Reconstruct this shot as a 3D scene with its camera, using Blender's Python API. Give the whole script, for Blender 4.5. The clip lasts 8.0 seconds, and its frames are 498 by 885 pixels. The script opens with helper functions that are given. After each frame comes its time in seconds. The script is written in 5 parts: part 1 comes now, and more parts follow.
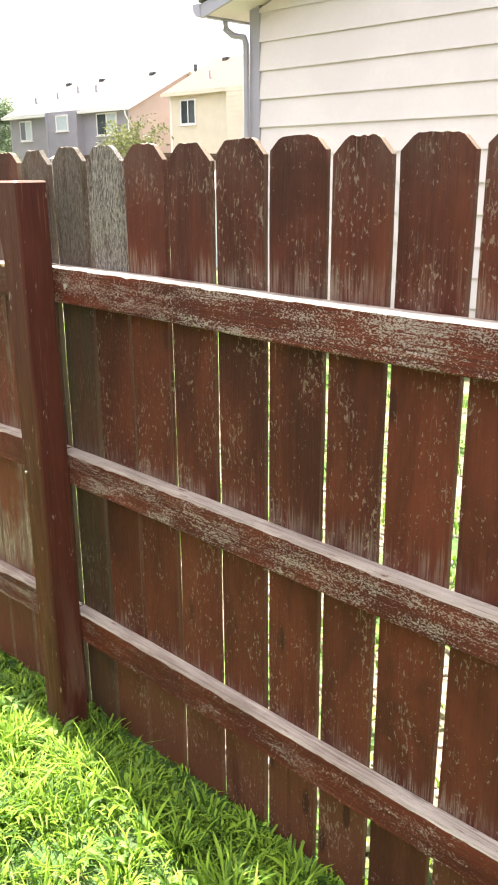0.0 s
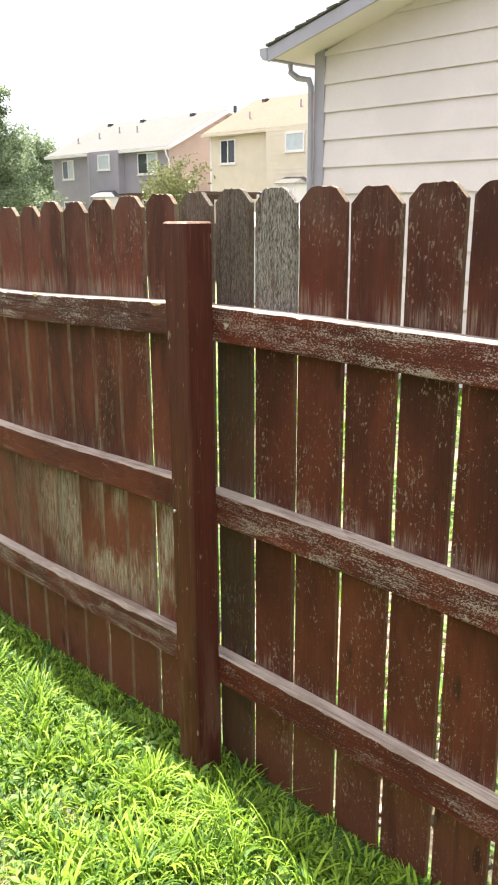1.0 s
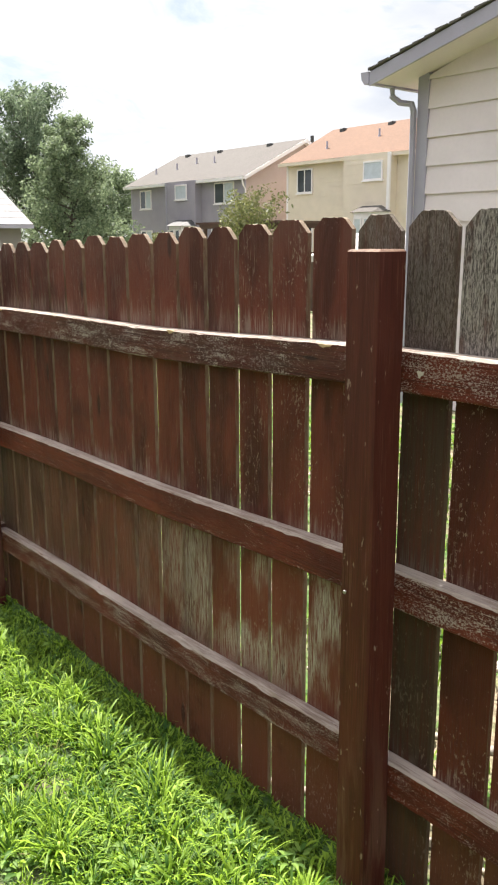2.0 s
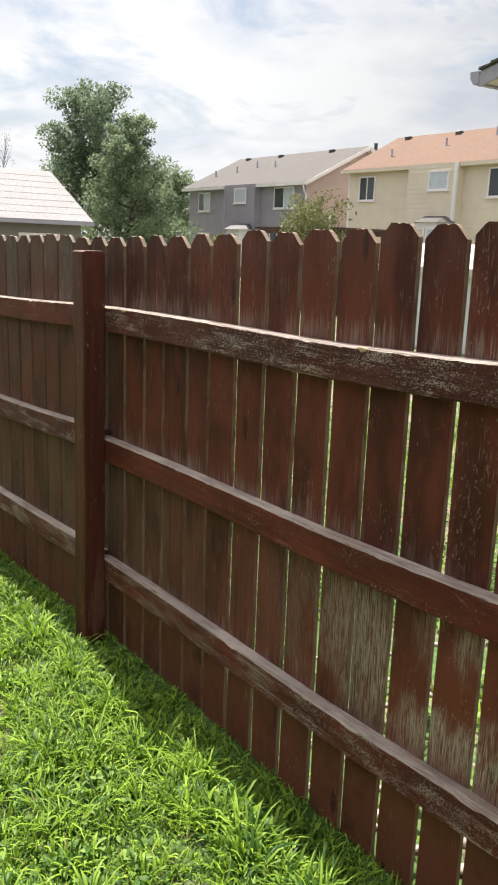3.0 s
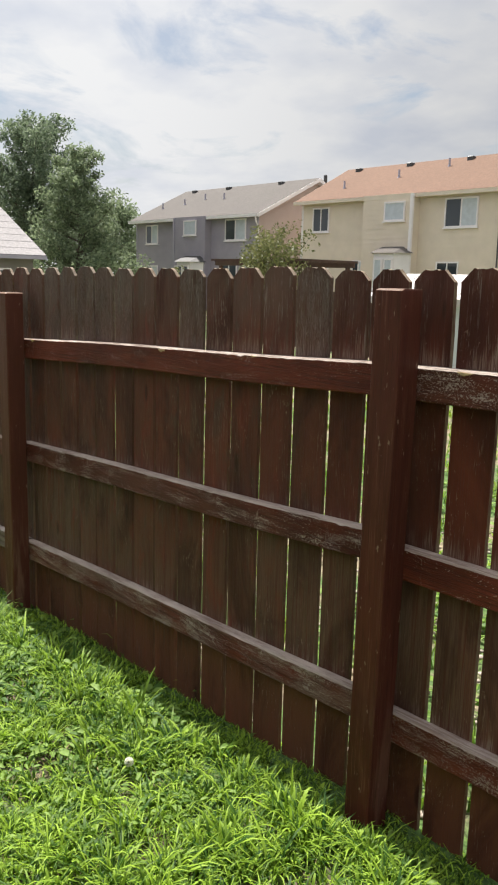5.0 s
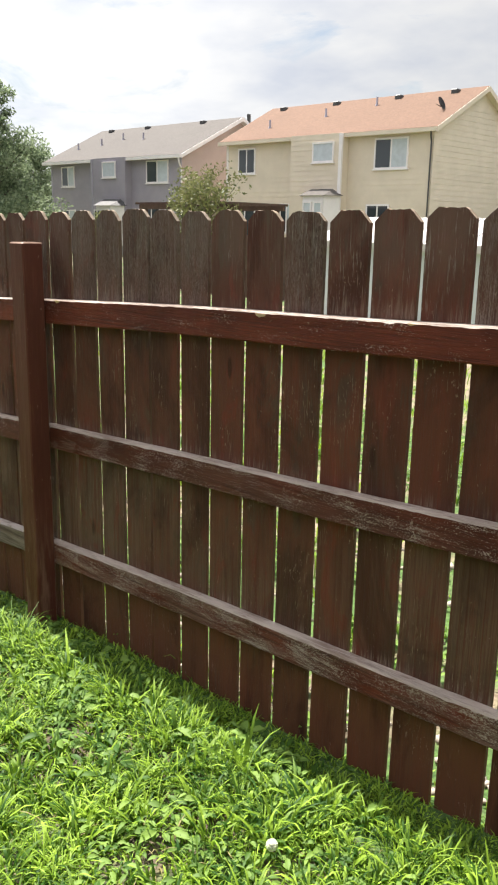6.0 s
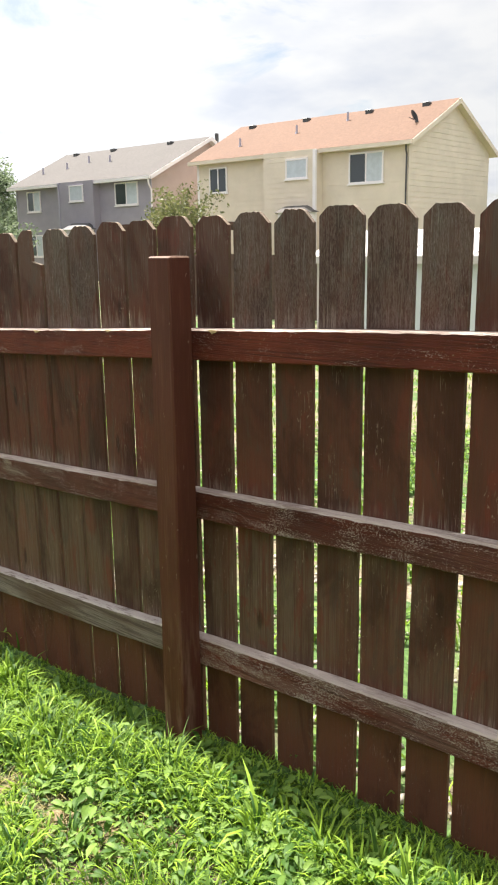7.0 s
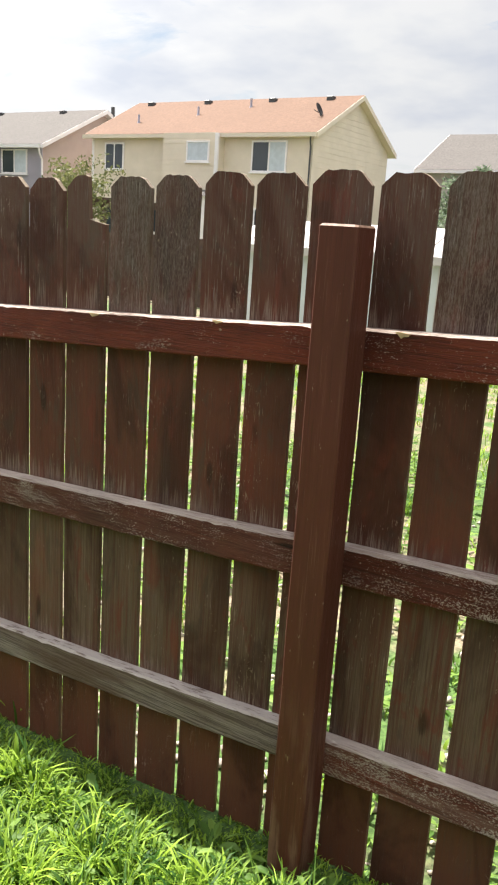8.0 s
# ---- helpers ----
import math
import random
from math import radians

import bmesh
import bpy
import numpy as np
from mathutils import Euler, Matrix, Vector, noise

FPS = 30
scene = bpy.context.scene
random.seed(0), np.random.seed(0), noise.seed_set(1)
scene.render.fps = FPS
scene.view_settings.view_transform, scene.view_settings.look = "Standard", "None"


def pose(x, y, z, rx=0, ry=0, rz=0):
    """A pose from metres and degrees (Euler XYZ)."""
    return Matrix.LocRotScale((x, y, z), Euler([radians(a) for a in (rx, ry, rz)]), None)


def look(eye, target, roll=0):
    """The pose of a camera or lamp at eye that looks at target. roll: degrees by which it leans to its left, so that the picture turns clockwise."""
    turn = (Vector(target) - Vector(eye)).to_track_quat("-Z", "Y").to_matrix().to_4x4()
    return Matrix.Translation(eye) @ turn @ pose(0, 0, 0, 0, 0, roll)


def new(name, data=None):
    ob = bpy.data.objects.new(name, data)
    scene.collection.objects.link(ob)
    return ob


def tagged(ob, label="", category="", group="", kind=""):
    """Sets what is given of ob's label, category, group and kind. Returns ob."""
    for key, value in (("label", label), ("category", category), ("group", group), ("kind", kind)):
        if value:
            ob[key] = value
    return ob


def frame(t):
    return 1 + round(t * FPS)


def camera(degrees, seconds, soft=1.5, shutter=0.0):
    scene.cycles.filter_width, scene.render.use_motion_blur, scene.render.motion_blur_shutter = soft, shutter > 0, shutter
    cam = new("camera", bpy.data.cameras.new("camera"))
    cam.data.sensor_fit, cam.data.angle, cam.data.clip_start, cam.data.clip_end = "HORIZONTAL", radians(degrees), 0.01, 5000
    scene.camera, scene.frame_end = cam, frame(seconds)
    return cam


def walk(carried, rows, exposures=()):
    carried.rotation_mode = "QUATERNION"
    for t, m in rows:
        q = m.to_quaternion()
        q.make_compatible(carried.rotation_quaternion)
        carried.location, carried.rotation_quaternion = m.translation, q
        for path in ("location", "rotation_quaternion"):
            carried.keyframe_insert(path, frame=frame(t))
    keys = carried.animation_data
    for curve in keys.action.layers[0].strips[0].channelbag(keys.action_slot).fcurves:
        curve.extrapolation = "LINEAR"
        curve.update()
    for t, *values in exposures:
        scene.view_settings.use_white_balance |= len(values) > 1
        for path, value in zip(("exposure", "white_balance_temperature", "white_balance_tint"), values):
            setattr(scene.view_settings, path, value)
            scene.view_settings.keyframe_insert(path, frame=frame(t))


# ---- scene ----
cam = camera(33.0, 8.0, soft=2.1)
PATH = [
    (0, (2.035, -1.287, 1.641), (0.702, 0.074, 1.031), -0.4),
    (0.5, (1.895, -1.407, 1.653), (0.508, -0.08, 1.092), 0.8),
    (1, (1.769, -1.519, 1.652), (0.373, -0.189, 1.122), -0.2),
    (1.5, (1.603, -1.547, 1.648), (0.135, -0.291, 1.129), 0.1),
    (2, (1.291, -1.467, 1.646), (-0.221, -0.243, 1.179), -0.2),
    (2.2, (1.14, -1.447, 1.641), (-0.388, -0.243, 1.174), -0.0),
    (3.3, (0.413, -1.511, 1.618), (-1.166, -0.37, 1.167), 2.3),
    (3.5, (0.214, -1.52, 1.619), (-1.376, -0.388, 1.183), 1.6),
    (4, (-0.171, -1.607, 1.617), (-1.787, -0.497, 1.221), 1.9),
    (4.5, (-0.594, -1.712, 1.643), (-2.137, -0.495, 1.269), 1.9),
    (4.7, (-0.704, -1.83, 1.615), (-2.213, -0.572, 1.242), 1.6),
    (5.8, (-1.638, -1.917, 1.581), (-3.057, -0.578, 1.141), 2.3),
    (6, (-1.842, -1.922, 1.583), (-3.176, -0.518, 1.083), 1.1),
    (6.5, (-2.405, -1.873, 1.551), (-3.82, -0.553, 1.045), -4.4),
    (7, (-2.95, -1.882, 1.53), (-4.233, -0.417, 1.074), -0.8),
    (7.5, (-3.5, -1.844, 1.497), (-4.728, -0.303, 1.151), -0.3),
    (8, (-4.021, -1.75, 1.467), (-5.056, -0.106, 0.988), 3.7),
]
EXPOSURE = [(0, 2.28), (0.5, 2.17), (1, 1.95), (1.5, 1.67), (2.2, 1.32), (3.3, 1.03), (4, 0.95), (4.7, 0.83), (5.8, 1.06), (6.2, 1.35), (7, 1.43), (7.6, 1.26), (8, 1.37)]
walk(cam, [(t, look(eye, target, roll)) for t, eye, target, roll in PATH], EXPOSURE)

# ---------------------------------------------------------------- world, sun
SUN = Vector((-0.49, 0.084, 0.87)).normalized()
SUN_ELEV = math.asin(SUN.z)
SUN_ROT = math.atan2(SUN.x, SUN.y)

world = bpy.data.worlds.new("world")
scene.world = world
world.use_nodes = True
wt = world.node_tree
wt.nodes.clear()


def wnode(kind, **kw):
    n = wt.nodes.new(kind)
    for k, v in kw.items():
        n.inputs[k].default_value = v
    return n


w_out = wt.nodes.new("ShaderNodeOutputWorld")
w_bg = wt.nodes.new("ShaderNodeBackground")
w_bg.inputs["Strength"].default_value = 0.057
w_sky = wt.nodes.new("ShaderNodeTexSky")
w_sky.sky_type = "NISHITA"
w_sky.sun_disc = False
w_sky.sun_elevation = SUN_ELEV
w_sky.sun_rotation = SUN_ROT
w_sky.air_density, w_sky.dust_density, w_sky.ozone_density = 1.0, 2.2, 0.4
w_co = wt.nodes.new("ShaderNodeTexCoord")
w_sep = wt.nodes.new("ShaderNodeSeparateXYZ")
wt.links.new(w_co.outputs["Generated"], w_sep.inputs[0])
w_up = wt.nodes.new("ShaderNodeMath")
w_up.operation = "ADD"
w_up.inputs[1].default_value = 0.22
wt.links.new(w_sep.outputs["Z"], w_up.inputs[0])
w_mx = wt.nodes.new("ShaderNodeMath")
w_mx.operation = "MAXIMUM"
w_mx.inputs[1].default_value = 0.08
wt.links.new(w_up.outputs[0], w_mx.inputs[0])
w_dx = wt.nodes.new("ShaderNodeMath")
w_dx.operation = "DIVIDE"
w_dy = wt.nodes.new("ShaderNodeMath")
w_dy.operation = "DIVIDE"
for n, axis in ((w_dx, "X"), (w_dy, "Y")):
    wt.links.new(w_sep.outputs[axis], n.inputs[0])
    wt.links.new(w_mx.outputs[0], n.inputs[1])
w_com = wt.nodes.new("ShaderNodeCombineXYZ")
wt.links.new(w_dx.outputs[0], w_com.inputs["X"])
wt.links.new(w_dy.outputs[0], w_com.inputs["Y"])
w_noise = wt.nodes.new("ShaderNodeTexNoise")
w_noise.inputs["Scale"].default_value = 2.3
w_noise.inputs["Detail"].default_value = 7.0
w_noise.inputs["Roughness"].default_value = 0.6
w_noise.inputs["Distortion"].default_value = 0.5
wt.links.new(w_com.outputs[0], w_noise.inputs["Vector"])
w_ramp = wt.nodes.new("ShaderNodeValToRGB")
w_ramp.color_ramp.elements[0].position = 0.36
w_ramp.color_ramp.elements[1].position = 0.49
w_ramp.color_ramp.elements[0].color = (0.25, 0.25, 0.25, 1)
w_noise2 = wt.nodes.new("ShaderNodeTexNoise")
w_noise2.inputs["Scale"].default_value = 2.1
w_noise2.inputs["Detail"].default_value = 5.0
wt.links.new(w_com.outputs[0], w_noise2.inputs["Vector"])
w_cl = wt.nodes.new("ShaderNodeValToRGB")
w_cl.color_ramp.elements[0].position = 0.34
w_cl.color_ramp.elements[0].color = (0.75, 0.790, 0.880, 1)
w_cl.color_ramp.elements[1].position = 0.54
w_cl.color_ramp.elements[1].color = (0.985, 0.99, 1.0, 1)
wt.links.new(w_noise2.outputs["Fac"], w_cl.inputs["Fac"])
w_gain = wt.nodes.new("ShaderNodeVectorMath")
w_gain.operation = "SCALE"
# cloud cover is brightest overhead
w_sq = wt.nodes.new("ShaderNodeMath")
w_sq.operation = "MULTIPLY"
wt.links.new(w_sep.outputs["Z"], w_sq.inputs[0])
wt.links.new(w_sep.outputs["Z"], w_sq.inputs[1])
w_lum = wt.nodes.new("ShaderNodeMath")
w_lum.operation = "MULTIPLY_ADD"
w_lum.inputs[1].default_value = 6.5
w_lum.inputs[2].default_value = 8.2
wt.links.new(w_sq.outputs[0], w_lum.inputs[0])
w_bank = wt.nodes.new("ShaderNodeMapRange")
w_bank.interpolation_type = "SMOOTHSTEP"
for k, v in (("From Min", 0.48), ("From Max", 0.95), ("To Min", 1.04), ("To Max", 0.70)):
    w_bank.inputs[k].default_value = v
wt.links.new(w_sep.outputs["Y"], w_bank.inputs["Value"])
w_thick = wt.nodes.new("ShaderNodeMath")
w_thick.operation = "MULTIPLY"
wt.links.new(w_lum.outputs[0], w_thick.inputs[0])
wt.links.new(w_bank.outputs["Result"], w_thick.inputs[1])
wt.links.new(w_thick.outputs[0], w_gain.inputs["Scale"])
w_more = wt.nodes.new("ShaderNodeMapRange")
for k, v in (("From Min", 0.55), ("From Max", 0.90), ("To Min", 0.0), ("To Max", 0.09)):
    w_more.inputs[k].default_value = v
wt.links.new(w_sep.outputs["Y"], w_more.inputs["Value"])
w_cover = wt.nodes.new("ShaderNodeMath")
w_cover.operation = "ADD"
wt.links.new(w_noise.outputs["Fac"], w_cover.inputs[0])
wt.links.new(w_more.outputs["Result"], w_cover.inputs[1])
wt.links.new(w_cover.outputs[0], w_ramp.inputs["Fac"])
wt.links.new(w_cl.outputs["Color"], w_gain.inputs[0])
w_mix = wt.nodes.new("ShaderNodeMix")
w_mix.data_type = "RGBA"
wt.links.new(w_ramp.outputs["Color"], w_mix.inputs["Factor"])
wt.links.new(w_sky.outputs[0], w_mix.inputs["A"])
wt.links.new(w_gain.outputs[0], w_mix.inputs["B"])
wt.links.new(w_mix.outputs["Result"], w_bg.inputs["Color"])
wt.links.new(w_bg.outputs[0], w_out.inputs["Surface"])

sun_data = bpy.data.lights.new("sun", "SUN")
sun_data.energy = 5.0
sun_data.angle = radians(0.6)
sun_data.color = (1.0, 0.95, 0.88)
sun_ob = new("sun", sun_data)
sun_ob.matrix_world = look(tuple(SUN * 50), (0, 0, 0))


# ---------------------------------------------------------------- material tools
class Mat:
    """A small builder for node materials."""

    def __init__(self, name):
        self.m = bpy.data.materials.new(name)
        self.m.use_nodes = True
        self.t = self.m.node_tree
        self.t.nodes.clear()
        self.out = self.t.nodes.new("ShaderNodeOutputMaterial")
        self.p = self.t.nodes.new("ShaderNodeBsdfPrincipled")
        self.link(self.p.outputs[0], self.out.inputs["Surface"])

    def link(self, a, b):
        self.t.links.new(a, b)

    def put(self, value, socket):
        if isinstance(value, bpy.types.NodeSocket):
            self.link(value, socket)
        elif isinstance(value, (tuple, list)) and len(value) == 3 and socket.type == "RGBA":
            socket.default_value = (*value, 1)
        else:
            socket.default_value = value

    def coords(self, kind="Object", shift=0.0):
        co = self.t.nodes.new("ShaderNodeTexCoord").outputs[kind]
        if shift:
            info = self.t.nodes.new("ShaderNodeObjectInfo")
            mul = self.math("MULTIPLY", info.outputs["Random"], shift)
            com = self.t.nodes.new("ShaderNodeCombineXYZ")
            for ax in "XYZ":
                self.link(mul, com.inputs[ax])
            add = self.t.nodes.new("ShaderNodeVectorMath")
            self.link(co, add.inputs[0])
            self.link(com.outputs[0], add.inputs[1])
            co = add.outputs[0]
        return co

    def random(self):
        return self.t.nodes.new("ShaderNodeObjectInfo").outputs["Random"]

    def island(self):
        return self.t.nodes.new("ShaderNodeNewGeometry").outputs["Random Per Island"]

    def axis(self, vec, ax):
        n = self.t.nodes.new("ShaderNodeSeparateXYZ")
        self.link(vec, n.inputs[0])
        return n.outputs[ax]

    def stretch(self, vec, scale):
        n = self.t.nodes.new("ShaderNodeMapping")
        self.link(vec, n.inputs["Vector"])
        n.inputs["Scale"].default_value = scale
        return n.outputs[0]

    def noise(self, vec, scale=1.0, detail=4.0, rough=0.55, dist=0.0):
        n = self.t.nodes.new("ShaderNodeTexNoise")
        self.link(vec, n.inputs["Vector"])
        n.inputs["Scale"].default_value = scale
        n.inputs["Detail"].default_value = detail
        n.inputs["Roughness"].default_value = rough
        n.inputs["Distortion"].default_value = dist
        return n.outputs["Fac"]

    def math(self, op, a, b=0.0, clamp=False):
        n = self.t.nodes.new("ShaderNodeMath")
        n.operation, n.use_clamp = op, clamp
        self.put(a, n.inputs[0])
        self.put(b, n.inputs[1])
        return n.outputs[0]

    def span(self, value, lo, hi, a=0.0, b=1.0):
        n = self.t.nodes.new("ShaderNodeMapRange")
        n.interpolation_type = "SMOOTHSTEP"
        self.put(value, n.inputs["Value"])
        n.inputs["From Min"].default_value, n.inputs["From Max"].default_value = lo, hi
        n.inputs["To Min"].default_value, n.inputs["To Max"].default_value = a, b
        return n.outputs["Result"]

    def mix(self, f, a, b):
        n = self.t.nodes.new("ShaderNodeMix")
        n.data_type = "RGBA"
        self.put(f, n.inputs["Factor"])
        self.put(a, n.inputs["A"])
        self.put(b, n.inputs["B"])
        return n.outputs["Result"]

    def bump(self, height, strength=0.3, distance=0.01):
        n = self.t.nodes.new("ShaderNodeBump")
        n.inputs["Strength"].default_value = strength
        n.inputs["Distance"].default_value = distance
        self.link(height, n.inputs["Height"])
        self.link(n.outputs[0], self.p.inputs["Normal"])

    def finish(self, color, rough=0.7, **more):
        self.put(color, self.p.inputs["Base Color"])
        self.put(rough, self.p.inputs["Roughness"])
        for k, v in more.items():
            self.put(v, self.p.inputs[k.replace("_", " ")])
        return self.m


# fall of the ground and of the rails along the fence
LINE_X = [-9.8, -6.0, -4.85, -3.0, -2.4, -1.0, 0.0, 2.6]
LINE_Z = [-0.36, -0.155, -0.089, -0.023, 0.0, 0.010, 0.036, 0.036]


def rail_height(m, co):
    """Height above the sloping line of the fence."""
    u = m.math("ADD", m.axis(co, "X"), 2.44)
    fall = m.math("ADD", m.math("MULTIPLY", m.math("MINIMUM", u, 0.0), 0.04), m.math("MULTIPLY", m.math("MAXIMUM", u, 0.0), 0.012))
    return m.math("SUBTRACT", m.axis(co, "Z"), fall)


def picket_wood(name, grey=0.0, olive=0.0):
    """Red-brown stain on rough cedar with small pale specks, greyed tops and bleached feet."""
    m = Mat(name)
    world_co = m.coords()
    co = m.coords(shift=37.0)
    h = rail_height(m, world_co)
    px = m.axis(world_co, "X")
    grain = m.noise(m.stretch(co, (95, 95, 1.5)), 1.0, 6.0, 0.7, 0.5)
    fine = m.noise(m.stretch(co, (330, 330, 7.0)), 1.0, 4.0, 0.65)
    blotch = m.noise(m.stretch(co, (7, 7, 2.6)), 1.0, 5.0, 0.6)
    tone = m.mix(m.span(blotch, 0.3, 0.7), (0.062, 0.0145, 0.0082), (0.146, 0.0340, 0.0180))
    tone = m.mix(m.math("MULTIPLY", m.span(grain, 0.46, 0.66), 0.30), tone, (0.175, 0.050, 0.027))
    tone = m.mix(m.math("MULTIPLY", m.span(fine, 0.50, 0.38), 0.35), tone, (0.030, 0.0105, 0.0065))
    tone = m.mix(m.math("MULTIPLY", m.random(), 0.62), tone, (0.072, 0.0185, 0.0115))
    # upper ends darker and browner
    tone = m.mix(m.math("MULTIPLY", m.span(h, 1.36, 1.50), 0.35), tone, (0.066, 0.0178, 0.0122))
    # grey-green weathering in broad zones low down
    low = m.math("MULTIPLY", m.span(h, 0.95, 0.66), m.span(h, 0.16, 0.36))
    zone = m.span(m.noise(m.stretch(world_co, (1.3, 1.3, 0.9)), 1.0, 4.0), 0.34, 0.54)
    weather = m.math("MULTIPLY", m.math("MULTIPLY", low, zone), m.span(grain, 0.30, 0.58), True)
    weather = m.math("MULTIPLY", weather, m.span(px, -0.3, -2.6, 0.0, 1.0))
    tone = m.mix(m.math("MULTIPLY", weather, m.span(px, -3.2, -4.8, 0.5, 0.92)), tone, m.mix(m.span(fine, 0.35, 0.62), (0.085, 0.066, 0.046), (0.215, 0.172, 0.128)))
    # older, browner boards farther down the slope
    tone = m.mix(m.span(px, -2.0, -3.6, 0.0, 0.48), tone, (0.108, 0.050, 0.034))
    # patches of red stain left, and of grey-green wood, on the older boards
    rag = m.noise(m.stretch(co, (11, 11, 3.6)), 1.0, 6.0, 0.68, 0.7)
    old = m.span(px, -2.2, -3.4)
    tone = m.mix(m.math("MULTIPLY", m.math("MULTIPLY", old, m.span(rag, 0.54, 0.64)), 0.6), tone, (0.150, 0.034, 0.021))
    tone = m.mix(m.math("MULTIPLY", m.math("MULTIPLY", old, m.span(rag, 0.46, 0.36)), 0.6), tone, (0.070, 0.050, 0.038))
    # redder stain between the first two posts, brightened with painted-in glare
    bay = m.math("MULTIPLY", m.span(px, -2.35, -1.7), m.span(px, 0.02, -0.15))
    tone = m.mix(m.math("MULTIPLY", bay, m.span(blotch, 0.3, 0.65, 0.15, 0.5)), tone, (0.165, 0.043, 0.028))
    # browner, lighter ends below the low rail: bounce light off the grass, painted in
    ends = m.span(m.math("SUBTRACT", h, m.math("MULTIPLY", m.math("SUBTRACT", blotch, 0.5), 0.12)), 0.30, 0.20)
    tone = m.mix(m.math("MULTIPLY", ends, m.span(fine, 0.3, 0.6, 0.35, 0.7)), tone, (0.150, 0.062, 0.033))
    # knots
    vor = m.t.nodes.new("ShaderNodeTexVoronoi")
    m.link(m.stretch(co, (9, 9, 2.6)), vor.inputs["Vector"])
    vor.inputs["Scale"].default_value = 1.0
    ring = m.math("ADD", vor.outputs["Distance"], m.math("MULTIPLY", m.math("SUBTRACT", fine, 0.5), 0.06))
    tone = m.mix(m.math("MULTIPLY", m.span(ring, 0.135, 0.075), 0.75), tone, (0.026, 0.010, 0.0065))
    # broad darker and lighter blotches
    cloud = m.noise(m.stretch(co, (3.2, 3.2, 1.3)), 1.0, 5.0, 0.65, 0.8)
    tone = m.mix(m.math("MULTIPLY", m.span(cloud, 0.54, 0.36), 0.70), tone, (0.036, 0.0105, 0.0070))
    tone = m.mix(m.math("MULTIPLY", m.span(cloud, 0.54, 0.70), 0.4), tone, (0.172, 0.047, 0.0255))
    # bleached, ragged feet just above the rails
    ragged = m.math("SUBTRACT", h, m.math("MULTIPLY", m.math("SUBTRACT", grain, 0.5), 0.30))
    foot = m.math("MULTIPLY", m.span(ragged, 1.43, 1.375), m.span(h, 1.30, 1.34))
    foot = m.math("MAXIMUM", foot, m.math("MULTIPLY", m.span(ragged, 0.885, 0.835), m.span(h, 0.76, 0.80)))
    foot = m.math("MAXIMUM", foot, m.math("MULTIPLY", m.span(ragged, 0.345, 0.305), m.span(h, 0.24, 0.28)))
    foot = m.math("MULTIPLY", foot, m.span(fine, 0.40, 0.56), True)
    tone = m.mix(m.math("MULTIPLY", m.math("MULTIPLY", foot, m.span(blotch, 0.36, 0.62)), 0.75), tone, (0.255, 0.195, 0.155))
    # small specks where the stain has come away
    speck = m.noise(m.stretch(co, (130, 130, 62)), 1.0, 4.0, 0.7, 0.2)
    where = m.noise(m.stretch(co, (9, 9, 5.5)), 1.0, 4.0, 0.6)
    specks = m.span(m.math("ADD", m.math("ADD", speck, m.math("MULTIPLY", where, 0.45)), m.span(px, -1.2, 0.3, -0.030, 0.032)), 0.870, 0.905)
    scratch = m.noise(m.stretch(co, (300, 300, 14)), 1.0, 2.0)
    scratches = m.math("MULTIPLY", m.span(scratch, 0.64, 0.70), m.span(where, 0.50, 0.62))
    worn = m.math("MAXIMUM", specks, scratches, True)
    # the bare patch between the middle and the low rail
    patch = m.math("MULTIPLY", m.math("MULTIPLY", m.span(px, -1.45, -0.55), m.span(px, 0.06, -0.16)), m.math("MULTIPLY", m.span(h, 0.82, 0.64), m.span(h, 0.24, 0.42)))
    # base stain of the patch lifted, a sunlit look put into the colour
    tone = m.mix(m.math("MULTIPLY", patch, 0.3), tone, (0.210, 0.066, 0.036))
    streak = m.math("MULTIPLY", patch, m.span(m.noise(m.stretch(co, (330, 330, 11)), 1.0, 5.0, 0.7, 1.2), 0.45, 0.55))
    streak = m.math("MULTIPLY", streak, m.span(m.noise(m.stretch(world_co, (6, 6, 3)), 1.0, 3.0), 0.38, 0.55))
    tone = m.mix(m.math("MULTIPLY", streak, 0.8), tone, (0.47, 0.435, 0.360))
    tone = m.mix(m.math("MULTIPLY", worn, 0.62), tone, (0.30, 0.225, 0.175))
    # tops gone grey
    reach = m.math("ADD", h, m.span(px, -1.8, -3.0, 0.0, 0.10))
    top = m.math("MULTIPLY", m.span(reach, 1.50, 1.68), m.span(m.math("ADD", m.math("MULTIPLY", cloud, 0.6), m.math("MULTIPLY", fine, 0.4)), 0.42, 0.58))
    tone = m.mix(m.math("MULTIPLY", top, m.span(px, -1.5, -3.5, 0.34, 0.52)), tone, (0.118, 0.092, 0.078))
    thread = m.noise(m.stretch(co, (210, 210, 9)), 1.0, 4.0, 0.7)
    threads = m.math("MULTIPLY", m.span(thread, 0.58, 0.64), m.math("MULTIPLY", m.span(h, 1.34, 1.46), m.span(where, 0.40, 0.58)))
    tone = m.mix(m.math("MULTIPLY", threads, m.span(px, -0.8, -2.4, 0.15, 0.6)), tone, (0.255, 0.220, 0.200))
    # unstained sides and end grain
    nrm = m.t.nodes.new("ShaderNodeNewGeometry").outputs["Normal"]
    side = m.span(m.math("ABSOLUTE", m.axis(nrm, "X")), 0.80, 0.95)
    raw = m.math("MULTIPLY", m.span(px, -2.7, -2.3), m.span(px, 0.04, -0.05))
